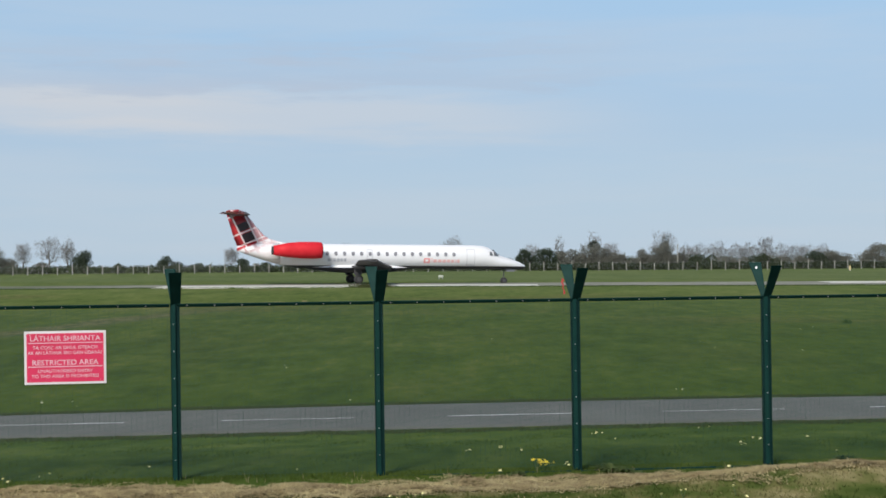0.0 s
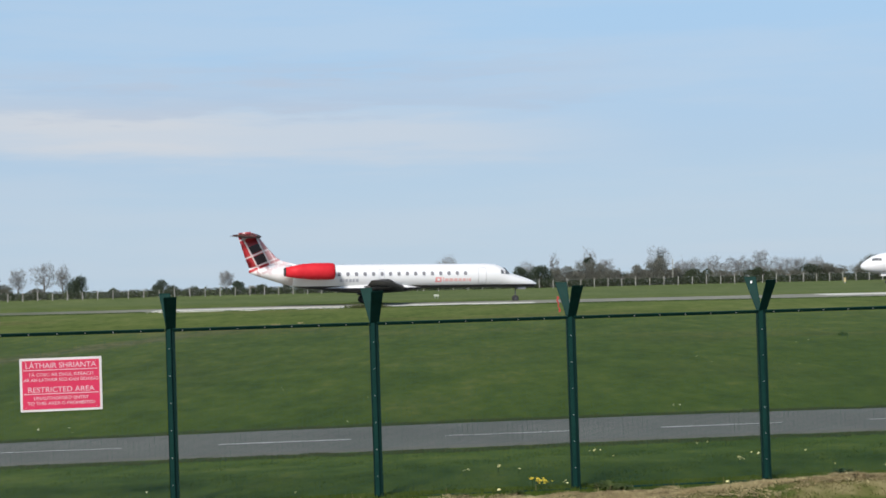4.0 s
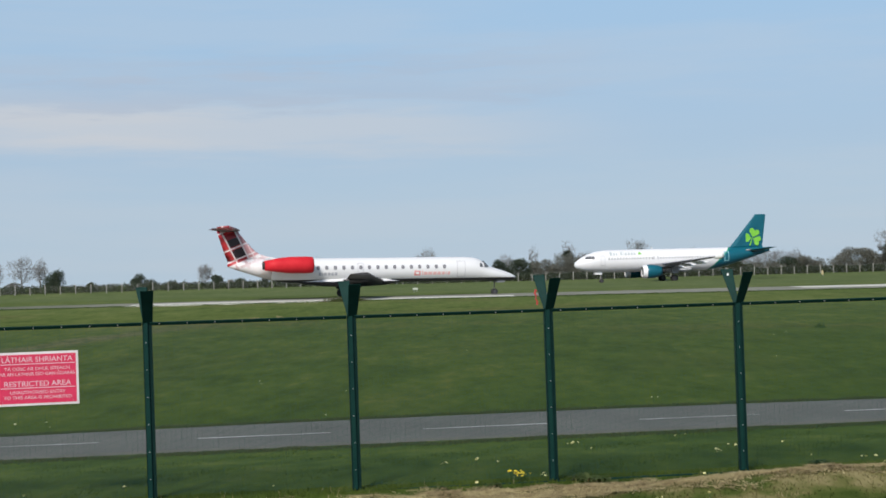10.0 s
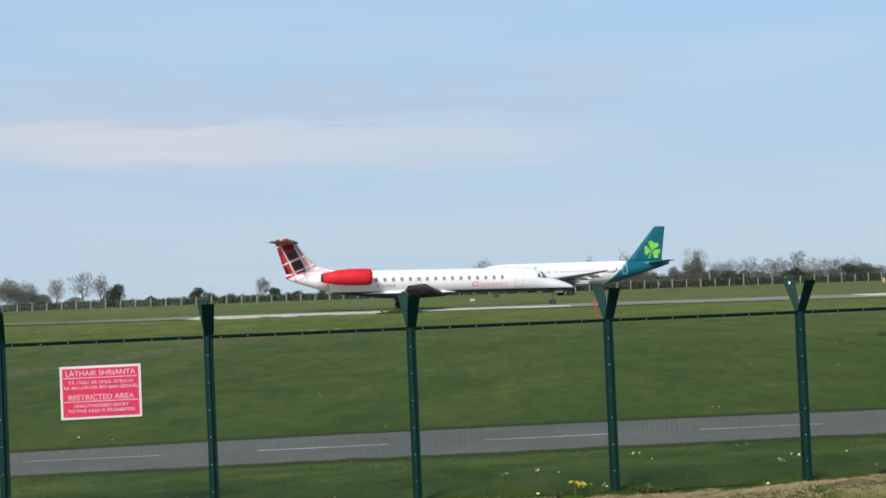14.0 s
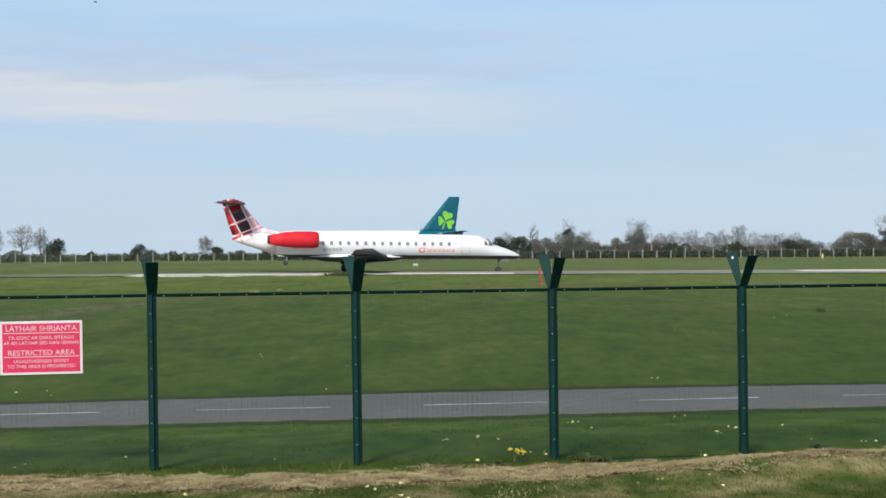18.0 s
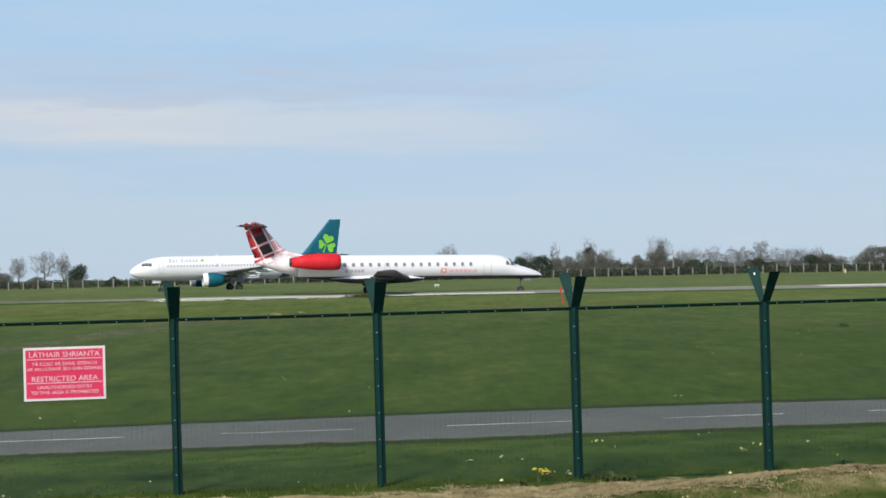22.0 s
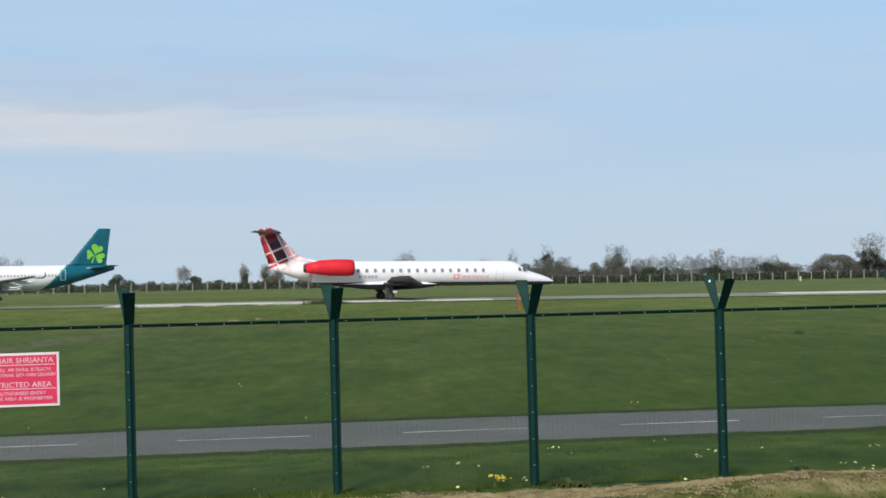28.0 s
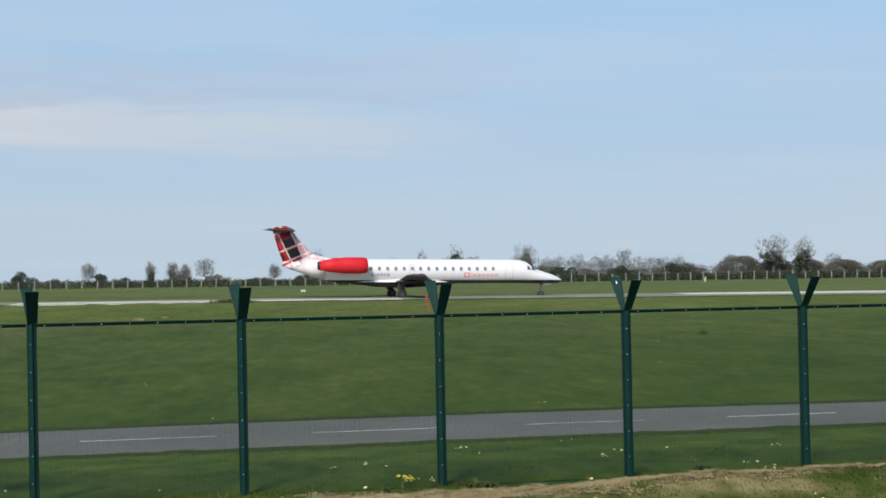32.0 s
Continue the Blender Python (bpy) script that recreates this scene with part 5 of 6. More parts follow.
def bare(seed, u, h, w, ivy=0.0, back=26.0, count=500):
    """A leafless tree at a bearing u, of a height and a width; ivy: how far up the trunk is clad."""
    y = (FAR_Y + back) / (1 - FAR_B * u)
    x, hm, wm = u * y, h * PX, w * PX
    t = plant("tree", x, back, "ivy-clad leafless tree behind the boundary hedge" if ivy else "bare leafless tree with fine grey-brown twigs", "tree")
    stout, fine = bare_tree(seed, hm, wm, 0.36 if ivy else 0.26, count)
    o = new("trunk", limb_mesh(stout, "trunk", BARK, 6))
    o.parent = t
    o = new("crown", limb_mesh(fine, "crown", TWIG, 3))
    o.parent = t
    if ivy:
        rng = np.random.default_rng(seed + 5)
        segs = [s for s in stout if s[5] < hm * ivy]
        blobs = [((s[0] + s[3]) / 2, (s[1] + s[4]) / 2, (s[2] + s[5]) / 2, 0.35 + 2.6 * s[6], 0.35 + 2.6 * s[6], 0.5 + 0.5 * abs(s[5] - s[2])) for s in segs]
        blobs += [(0.02 * wm * math.sin(5 * k), 0, k * ivy * hm, 0.075 * wm, 0.075 * wm, 0.10 * hm) for k in (0.2, 0.35, 0.5, 0.65, 0.8, 0.95)]
        if ivy > 0.8:                                     # a thick evergreen head high in the crown
            blobs += [(0.05 * wm, 0, 0.62 * hm, 0.17 * wm, 0.17 * wm, 0.14 * hm), (0.12 * wm, 0, 0.80 * hm, 0.13 * wm, 0.13 * wm, 0.13 * hm), (-0.14 * wm, 0, 0.52 * hm, 0.15 * wm, 0.15 * wm, 0.12 * hm)]
        o = new("ivy", leaf_cloud(rng, blobs, 11000 if ivy > 0.8 else 5000, 0.10, "ivy", IVY))
        o.parent = t
    return t


def shrub(seed, u, h, w, material=None, back=14.0, name="shrub", label="dark scrub tree in the boundary hedge", count=0, dome=False, ragged=0.12):
    """A rounded, lumpy scrub tree with several stems and a crown of small leaves."""
    rng = np.random.default_rng(seed)
    y = (FAR_Y + back) / (1 - FAR_B * u)
    x, hm, wm = u * y, h * PX, w * PX
    t = plant(name, x, back, label, "tree")
    stems = []
    for i in range(5):
        tip = np.array([rng.uniform(-0.3, 0.3) * wm, rng.uniform(-0.3, 0.3) * wm, hm * rng.uniform(0.6, 0.85)])
        mid = tip * (0.4, 0.4, 0.5) + rng.normal(0, 0.15, 3)
        stems += [(0.1 * i, 0, 0, *mid, 0.14, 0.09), (*mid, *tip, 0.09, 0.03)]
    o = new("trunk", limb_mesh(stems, "trunk", BARK, 5))
    o.parent = t
    blobs = []
    if dome:                                              # an even, rounded head of many small clumps
        for i in range(60):
            a, b = rng.uniform(-0.47, 0.47), rng.uniform(-0.4, 0.1)
            top = hm * (1 - ragged * abs(math.sin(9 * a + seed)) - 0.6 * (ragged - 0.12) * math.sin(23 * a + seed)) * math.sqrt(max(0.05, 1 - (a / 0.50) ** 2 - 0.8 * b * b))
            s = rng.uniform(0.07, 0.12) * min(hm, wm) + 0.2
            blobs.append((a * wm, b * wm, max(0.3, top - s), s * 1.5, s * 1.3, s))
            blobs.append((a * wm, b * wm, rng.uniform(0.15, 0.8) * top, s * 1.5, s * 1.3, s * 1.2))
        for a in np.linspace(-0.42, 0.42, 13):
            top = hm * math.sqrt(1 - (a / 0.52) ** 2)
            blobs += [(a * wm, -0.05 * wm, k * top, 0.09 * wm, 0.12 * wm, 0.17 * top) for k in (0.18, 0.46, 0.70)]
    for i in range(0 if dome else int(9 + 3 * w / h)):
        a = rng.uniform(-0.42, 0.42)
        top = hm * (1 - 1.6 * a * a)
        z = rng.uniform(0.25, 0.80) * top
        s = rng.uniform(0.16, 0.26) * min(hm, wm) + 0.25
        blobs.append((a * wm, rng.uniform(-0.35, 0.35) * wm, z, s * 1.25, s * 1.1, min(s, top - z + 0.2)))
    o = new("crown", leaf_cloud(rng, blobs, count or int(1900 + 260 * hm * wm), 0.092, "crown", material or SCRUB))
    o.parent = t
    return t


# bare trees: the left end of the boundary
for row in (
    (11, -0.290, 50, 24), (12, -0.272, 61, 40), (13, -0.259, 53, 26), (15, -0.146, 40, 26), (16, -0.1047, 40, 15, 0.8), (17, -0.0898, 40, 17, 0.75),
    (18, -0.068, 48, 30), (40, -0.0811, 36, 18, 0.6), (34, -0.021, 36, 20), (19, 0.0065, 57, 42),
):
    bare(*row)
# bare trees: the middle
for row in (
    (35, 0.062, 42, 30), (21, 0.0805, 60, 22, 0.5, 26.0, 110), (22, 0.104, 70, 26, 0.7, 26.0, 110), (36, 0.116, 46, 26), (23, 0.1525, 66, 42, 0.85),
    (39, 0.168, 40, 34), (25, 0.176, 43, 40), (26, 0.189, 46, 40),
):
    bare(*row)
# bare trees: the right end
for row in (
    (27, 0.203, 42, 40), (28, 0.212, 44, 36), (24, 0.2227, 58, 26), (29, 0.236, 42, 40), (30, 0.248, 42, 38), (38, 0.261, 40, 36),
    (31, 0.330, 81, 54, 0.6, 8.0), (32, 0.352, 70, 46, 0.75, 8.0), (33, 0.374, 44, 40, 0.3),
):
    bare(*row)
# scrub: the left end
for row in (
    (66, -0.355, 40, 60, SCRUB), (41, -0.3190, 54, 62, SCRUB), (68, -0.3, 24, 40, SCRUB), (67, -0.277, 18, 26, SCRUB), (42, -0.2490, 42, 30, IVY), (69, -0.225, 15, 24, HEDGE),
    (43, -0.1915, 30, 20, IVY), (44, -0.184, 20, 18, IVY), (70, -0.168, 15, 26, HEDGE), (45, -0.138, 26, 16, IVY), (46, -0.1208, 20, 20, HEDGE), (75, -0.1288, 15, 12, SCRUB), (47, -0.0835, 26, 22, SCRUB),
    (71, -0.060, 20, 46, SCRUB),
):
    shrub(*row)
# scrub: the middle
for row in (
    (72, -0.032, 16, 36, HEDGE), (73, 0.0, 19, 36, HEDGE), (74, 0.03, 24, 36, HEDGE),     (79, 0.130, 22, 24, HEDGE), 
):
    shrub(*row)
# round-headed evergreens
for seed, u, h, w in ((48, 0.0565, 40, 30), (49, 0.0700, 42, 42)):
    shrub(seed, u, h, w, IVY, label="dark round-headed evergreen tree behind the boundary hedge", dome=True)
# soft grey-brown scrub masses between them
for seed, u, h, w in ((50, 0.0885, 40, 60), (77, 0.1020, 46, 64), (51, 0.1130, 38, 56), (78, 0.1220, 26, 36), (76, 0.1385, 34, 46), (52, 0.1500, 46, 60)):
    shrub(seed, u, h, w, SCRUB, dome=True, count=16000, ragged=0.34)
# scrub: the right end
for row in (
    (53, 0.1640, 30, 40, SCRUB), (54, 0.1800, 28, 56, HEDGE), (55, 0.2000, 27, 60, SCRUB), (56, 0.2200, 27, 60, HEDGE), (57, 0.2420, 26, 60, SCRUB), (58, 0.2560, 32, 30, IVY),
    (59, 0.2660, 32, 40, SCRUB), (60, 0.2760, 30, 30, SCRUB),
):
    shrub(*row)
# large rounded thicket past the gap
for seed, u, h, w in ((61, 0.3035, 48, 86), (62, 0.3300, 44, 70), (63, 0.3520, 43, 70), (64, 0.3800, 38, 80), (65, 0.412, 36, 80)):
    shrub(seed, u, h, w, SCRUB, label="dense brown-grey rounded thicket in the boundary hedge", dome=True, count=26000)

# a plain pole among the trees
y = (FAR_Y + 10) / (1 - FAR_B * 0.162)
pole = plant("utility_pole", 0.162 * y, 10, "pale grey utility pole standing among the boundary trees", "pole")
bm = bmesh.new()
rod(bm, (0, 0, -0.2), (0, 0, 5.7), 0.10, 0.07, 8)
part("shaft", bm, POSTS, pole)
bm = bmesh.new()
box(bm, -0.30, 0.30, -0.05, 0.05, 5.35, 5.45, 0.01)
part("crossarm", bm, POSTS, pole)

# clipped hedge just behind the posts, all along the boundary
rng = np.random.default_rng(7)
blobs = []
for x in np.arange(-150, 165, 1.5):
    y = far_line(x, 5.0)
    h = 1.55 + 0.12 * math.sin(x * 0.31) * math.sin(x * 0.083 + 1) + rng.uniform(-0.10, 0.12)
    blobs.append((x, y, float(ground_z(x, y)) + h * 0.5, 1.1, 0.9, h * 0.56))
blobs = np.array(blobs)
hedge = new("hedge", leaf_cloud(rng, blobs, 130000, 0.105, "hedge", HEDGE))
tagged(hedge, "dark continuous hedge along the far boundary", "hedge", kind="stuff")
# a low belt of woods further back
blobs = []
for x in np.arange(10, 420, 4.0):
    y = 520 + 0.1 * x + rng.uniform(-20, 20)
    h = rng.uniform(2.6, 4.6)
    blobs.append((x, y, float(ground_z(x, y)) + h * 0.45, 4.5, 4, h * 0.6))
woods = new("distant_woods", leaf_cloud(rng, np.array(blobs), 40000, 0.22, "woods", SCRUB))
tagged(woods, "low belt of distant brown-green woods", "woods", kind="stuff")

# small markers out on the grass
def marker(name, x, y, w, h, material, label, category):
    ob = thing(name, label, category, pose(x, y, float(ground_z(x, y))))
    bm = bmesh.new()
    box(bm, -w / 2, w / 2, -0.06, 0.06, 0.22, 0.22 + h, 0.02)
    part("board", bm, material, ob)
    for s in (-1, 1):
        bm = bmesh.new()
        rod(bm, (s * w * 0.3, 0, 0.0), (s * w * 0.3, 0, 0.3), 0.03, n=6)
        part("leg", bm, STEEL, ob)
    return ob


marker("taxiway_sign", -0.25, 165.0, 0.58, 0.24, worn("grey green board", (0.36, 0.39, 0.32), (0.46, 0.48, 0.41), 2.0, 0.7), "small grey-green board sign standing in the grass", "sign")
marker("marker_board", 80.3, 286.0, 0.34, 0.85, worn("pale orange board", (0.50, 0.36, 0.16), (0.62, 0.54, 0.34), 1.6, 0.7), "pale orange and white marker board before the far fence", "marker")


# ---- grass and flowers ----
def blades(name, rng, x, y, height, width, material, flat=0.35, lift=0.0):
    """Curved blades of grass, each two faces, standing or lying at the given spots."""
    n = len(x)
    z = ground_z(x, y) + lift
    h = height * (0.5 + 0.9 * rng.random(n))
    ang = rng.uniform(0.08, 0.92, n) * math.pi            # most blades lean before the wind, away from the road
    lean = flat * (0.3 + 1.2 * rng.random(n))
    dx, dy = np.cos(ang) * lean * h, np.sin(ang) * lean * h
    face = rng.uniform(-0.7, 0.7, n)
    wx, wy = width * np.cos(face), width * np.sin(face)
    up = h * np.sqrt(np.clip(1 - np.clip(lean, 0, 0.97) ** 2, 0.03, 1))
    base = np.stack([x, y, z - 0.01], -1)
    w = np.stack([wx, wy, 0 * wx], -1)
    mid = base + np.stack([dx * 0.35, dy * 0.35, up * 0.6], -1)
    tip = base + np.stack([dx, dy, up], -1)
    verts = np.stack([base - w, base + w, mid + w * 0.7, mid - w * 0.7, tip + w * 0.15, tip - w * 0.15], 1).reshape(-1, 3)
    k = np.arange(n)[:, None] * 6
    faces = np.concatenate([k + np.array([[0, 1, 2, 3]]), k + np.array([[3, 2, 4, 5]])])
    return new(name, arrays(name, verts, faces, material))


def scatter(rng, n, x0, x1, q0, q1):
    """Spots between two lines that run along the fence."""
    x = rng.uniform(x0, x1, n)
    return x, rng.uniform(q0, q1, n) + 0.118 * x


rng = np.random.default_rng(21)
patch = lambda x, y, s: np.sin(x * s + 1.1) * np.cos(y * s * 1.3 + 0.4) + np.sin(x * s * 2.3 - y * s * 1.7)


def lumps(x, q, sx, sq, seed=0.0):
    """Uneven lumps over spots, about -1 to 1."""
    return np.array([noise.fractal(Vector((a * sx, b * sq, seed)), 1.0, 2.0, 3) for a, b in zip(x, q)])


x, y = scatter(rng, 75000, -11, 14, 21.5, 30.0)
tall = np.clip(0.6 + 0.9 * patch(x, y, 1.1) * 0.4 + rng.normal(0, 0.25, len(x)), 0.25, 1.6)
g = blades("meadow_grass", rng, x, y, 0.032 * tall, 0.011, TUFT, 1.1)
tagged(g, "green meadow grass between the fence and the perimeter road", "grass", kind="stuff")
# longer grass at the fence foot, thinning out both ways, with a few pale stalks
x = rng.uniform(-11, 14, 15000)
q = 21.6 + rng.normal(0, 0.35, len(x))
keep = (patch(x, q, 2.1) + rng.normal(0, 0.9, len(x)) > -0.4) & (q > 21.0)
x, q = x[keep], q[keep]
g = blades("fence_foot_grass", rng, x, q + 0.118 * x, 0.075 * np.exp(-((q - 21.6) / 0.7) ** 2), 0.007, TUFT, 0.8)
tagged(g, "taller uncut grass along the foot of the fence", "grass", kind="stuff")
x = rng.uniform(-11, 14, 90)
g = blades("dry_stalks", rng, x, 21.4 + rng.normal(0, 0.25, len(x)) + 0.118 * x, 0.12, 0.004, HAY, 0.5)
tagged(g, "pale dry stalks standing at the fence foot", "grass", kind="stuff")
x, y = scatter(rng, 110000, -12, 14, 16.4, 20.1)
keep = patch(x, y, 1.3) + rng.normal(0, 0.8, len(x)) > -1.2
g = blades("verge_grass", rng, x[keep], y[keep], 0.050, 0.010, VERGE, 1.3)
tagged(g, "patchy dry and green verge grass outside the fence", "grass", kind="stuff")
# dry tufts, in patches of their own
x, y = scatter(rng, 45000, -12, 14, 15.6, 19.7)
keep = patch(x, y, 0.9) + 0.7 * patch(y, x, 3.7) + rng.normal(0, 0.35, len(x)) < -1.25
g = blades("dry_verge_tufts", rng, x[keep], y[keep], 0.06, 0.008, HAY, 1.2)
tagged(g, "pale brown dry tufts on the verge", "grass", kind="stuff")
# the windrow: heaped loose clumps, thinner towards its edges
x = rng.uniform(-12, 14, 165000)
edge = 20.50 + 0.14 * np.sin(x * 0.9) + 0.12 * np.sin(x * 2.3 + 1) - 0.08 * np.sin(x * 0.45)
q = edge + rng.normal(0, 0.48, len(x))
heap = lumps(x, q, 1.3, 2.6)
keep = (heap + 0.62 - 1.7 * ((q - edge) / 0.90) ** 2 + rng.normal(0, 0.25, len(x)) > 0) & (q > 19.2) & (q < 21.6)
x, q, heap = x[keep], q[keep], heap[keep]
fluff = lumps(x, q, 6.0, 9.0, 3.0)
g = blades("cut_grass_windrow", rng, x, q + 0.118 * x, 0.045, 0.008, STRAW, 2.2, np.clip(0.025 + 0.06 * heap + 0.03 * fluff, 0.0, 0.12))
tagged(g, "pale cut dry grass lying along the fence", "grass", kind="stuff")

# low grass that creeps over both edges of the perimeter road
x = rng.uniform(-16, 20, 42000)
lump = lumps(x, 0 * x, 0.9, 1.0, 7.0)
far_side = rng.random(len(x)) < 0.5
over = 0.12 + 0.30 * lump - 0.60 * rng.random(len(x)) ** 1.5
y = np.where(far_side, edge_line((35.6, 0.174, -0.0045), x) - over, edge_line((30.1, 0.150), x) + over)
g = blades("road_edge_grass", rng, x, y, 0.030, 0.014, EDGE, 1.5, 0.02)
tagged(g, "ragged dull grass creeping over the perimeter road edges", "grass", kind="stuff")
# rough tufts through the field beyond the road
x, y = rng.uniform(-24, 30, 70000), 37.5 + 38 * rng.random(70000) ** 1.3
keep = patch(x, y, 0.7) + 0.8 * patch(y, x, 2.3) + rng.normal(0, 1.0, len(x)) > 1.2
g = blades("field_tufts", rng, x[keep], y[keep], 0.045, 0.020, BLADE, 1.6)
tagged(g, "rough tufts of grass in the field", "grass", kind="stuff")

x = rng.uniform(-60, 70, 26000)
lump = np.sin(x * 0.9) + np.sin(x * 2.7 + 1) + np.sin(x * 0.31 + 2)
y = 124.6 + 0.125 * x - rng.random(len(x)) * 1.6 + 0.45 * lump * (lump > 0)
g = blades("taxiway_edge_grass", rng, x, y, 0.09, 0.02, BLADE, 0.5)
tagged(g, "ragged grass along the taxiway edge", "grass", kind="stuff")


# a heap of earth and rough grass at the taxiway's edge, and dry weeds in the field
for name, cx, cy, sx, sy, count, tall, mat, label in (
    ("edge_tussock", -6.1, 122.6, 0.75, 0.5, 900, 0.30, EDGE, "brown-green heap of rough grass at the taxiway edge"),
    ("dry_weeds", -10.2, 91.0, 0.16, 0.5, 60, 0.12, HAY, "pale dry weeds standing in the field"),
    ("dry_weeds", -8.9, 93.0, 0.10, 0.4, 20, 0.10, HAY, "pale dry weeds standing in the field"),
):
    g = blades(name, rng, cx + rng.normal(0, sx, count), cy + rng.normal(0, sy, count), tall, 0.025, mat, 0.6)
    tagged(g, label, "grass", kind="stuff")


def flower_meshes(material):
    stalk = bmesh.new()
    rod(stalk, (0, 0, -0.01), (0.012, 0, 0.09), 0.004, 0.003, 5)
    head = bmesh.new()
    for r, z, k in ((0.026, 0.090, 9), (0.017, 0.098, 7)):
        for i in range(k):
            a = 2 * math.pi * i / k + z * 50
            d, n = Vector((math.cos(a), math.sin(a), 0.25)), Vector((-math.sin(a), math.cos(a), 0))
            c = Vector((0.012, 0, z))
            head.faces.new([head.verts.new(c + p) for p in (n * 0.004, d * r * 0.6 + n * 0.008, d * r, d * r * 0.6 - n * 0.008, -n * 0.004)])
    bmesh.ops.create_icosphere(head, subdivisions=1, radius=0.012, matrix=Matrix.Translation((0.012, 0, 0.096)))
    return mesh_of("stalk", stalk, STALK), mesh_of("head", head, material)


DANDELION, PALEHEAD, SEEDHEAD = flower_meshes(PETAL), flower_meshes(CREAM), flower_meshes(CLOCK)


def flower(x, q, seed=False, size=1.0, turn=0.0, pale=False):
    y = q + 0.118 * x
    f = thing("dandelion", "pale dandelion seed head in the grass" if seed else "pale yellow flower in the grass" if pale else "yellow dandelion flower in the grass", "flower",
              Matrix.LocRotScale((x, y, float(ground_z(x, y))), Euler((0.35, 0.1, turn)), (size,) * 3), "dandelions in the grass")
    for nm, me in zip(("stalk", "flower_head"), SEEDHEAD if seed else PALEHEAD if pale else DANDELION):
        o = new(nm, me)
        o.parent = f
    return f


rng = np.random.default_rng(5)


def clump(u, w, n, spread_x=0.1, spread_q=0.15, seed=False, size=1.0):
    """Flowers round the spot that lies at a bearing u and a fall w from the viewer's eye."""
    q = 3.2 / w
    for _ in range(6):
        x = u * (q + 0.118 * (u * q))
        zz = float(ground_z(u * q, q)) + 0.08
        q = (3.2 - zz) / w
    x, y = u * q, q
    for _ in range(n):
        dx = rng.normal(0, spread_x)
        flower(x + dx, y - 0.118 * (x + dx) + 0.118 * dx + rng.normal(0, spread_q), seed, size * rng.uniform(0.9, 1.6), rng.uniform(0, 6.28), n < 5)


for u, w, n in ((0.0660, 0.1446, 7), (0.0722, 0.1449, 6), (0.084, 0.1446, 3), (0.0906, 0.1452, 1), (0.0386, 0.1487, 2), (0.0194, 0.135, 3), (0.039, 0.1331, 2), (0.0534, 0.1346, 1), (0.1047, 0.1228, 4), (0.1206, 0.1275, 1), (0.1795, 0.1198, 2), (0.2057, 0.1309, 4), (0.2182, 0.1273, 3), (0.252, 0.1261, 1), (0.2735, 0.1367, 1), (0.3139, 0.1386, 3), (0.3284, 0.1422, 3), (0.3303, 0.1259, 3), (-0.2007, 0.1435, 1), (-0.1018, 0.1472, 1), (-0.2749, 0.1513, 2)):
    clump(u, w, n, 0.06, 0.06, size=1.15 if n > 5 else 0.90)
for u, w, n in ((0.1521, 0.1665, 1), (0.1922, 0.1631, 1), (0.1986, 0.1542, 1), (0.2023, 0.1644, 1), (-0.0168, 0.1644, 2), (-0.0116, 0.1743, 1), (-0.2987, 0.1543, 2), (-0.0242, 0.178, 3), (-0.1633, 0.1722, 1), (-0.1551, 0.1728, 1), (0.3634, 0.1656, 2), (0.1657, 0.1638, 2), (-0.0298, 0.1671, 3), (-0.0147, 0.1742, 2)):
    clump(u, w, n, 0.07, 0.08)
for u, w in ((-0.11, 0.0747), (-0.0684, 0.0999), (0.1636, 0.0933), (0.2461, 0.052), (0.2547, 0.0505), (0.1774, 0.0598), (0.1875, 0.0638), (0.2495, 0.0665), (-0.2788, 0.0999), (-0.2574, 0.1004), (0.0332, 0.0567), (-0.107, 0.0765), (-0.0493, 0.0825), (-0.2766, 0.1009), (-0.2538, 0.1022), (0.1665, 0.0937)):
    clump(u, w, 1, 0.05, 0.1, True, 1.0)


def weed(x, q, size, seed, label="dark broad-leaved weed at the fence foot"):
    """A rosette of long, drooping leaves."""
    r = np.random.default_rng(seed)
    y = q + 0.118 * x
    w = thing("weed", label, "plant", pose(x, y, float(ground_z(x, y))))
    verts, faces = [], []
    for i in range(26):
        a, l, up = r.uniform(0, 6.28), size * r.uniform(0.5, 1.1), r.uniform(0.25, 0.9)
        d, n = np.array([math.cos(a), math.sin(a), 0]), np.array([-math.sin(a), math.cos(a), 0])
        pts = [np.zeros(3), d * l * 0.45 + (0, 0, up * l * 0.55), d * l * 0.85 + (0, 0, up * l * 0.6), d * l + (0, 0, up * l * 0.45)]
        wid = (0.008, 0.035, 0.028, 0.004)
        k = len(verts)
        for p, ww in zip(pts, wid):
            verts += [p - n * ww, p + n * ww]
        faces += [(k + 2 * j, k + 2 * j + 1, k + 2 * j + 3, k + 2 * j + 2) for j in range(3)]
    o = new("leaves", arrays("leaves", verts, faces, WEED))
    o.parent = w
    return w


for i, (u, w, size) in enumerate(((0.1101, 0.1472, 0.20), (0.1170, 0.1489, 0.24), (0.1256, 0.1499, 0.22), (0.1345, 0.1516, 0.18), (0.2765, 0.1407, 0.20), (0.2804, 0.1423, 0.15), (0.0507, 0.1502, 0.16), (0.0155, 0.1514, 0.14))):
    q = 3.25 / w
    weed(u * q, q - 0.118 * u * q, size, 60 + i)
tx, tq = 18.93, 65.65
rng = np.random.default_rng(90)
g = blades("tussock", rng, tx + rng.normal(0, 0.09, 220), tq + 0.118 * tx + rng.normal(0, 0.12, 220), 0.17, 0.012, BLADE, 0.7)
tagged(g, "dark green tussock standing in the field", "plant", kind="stuff")


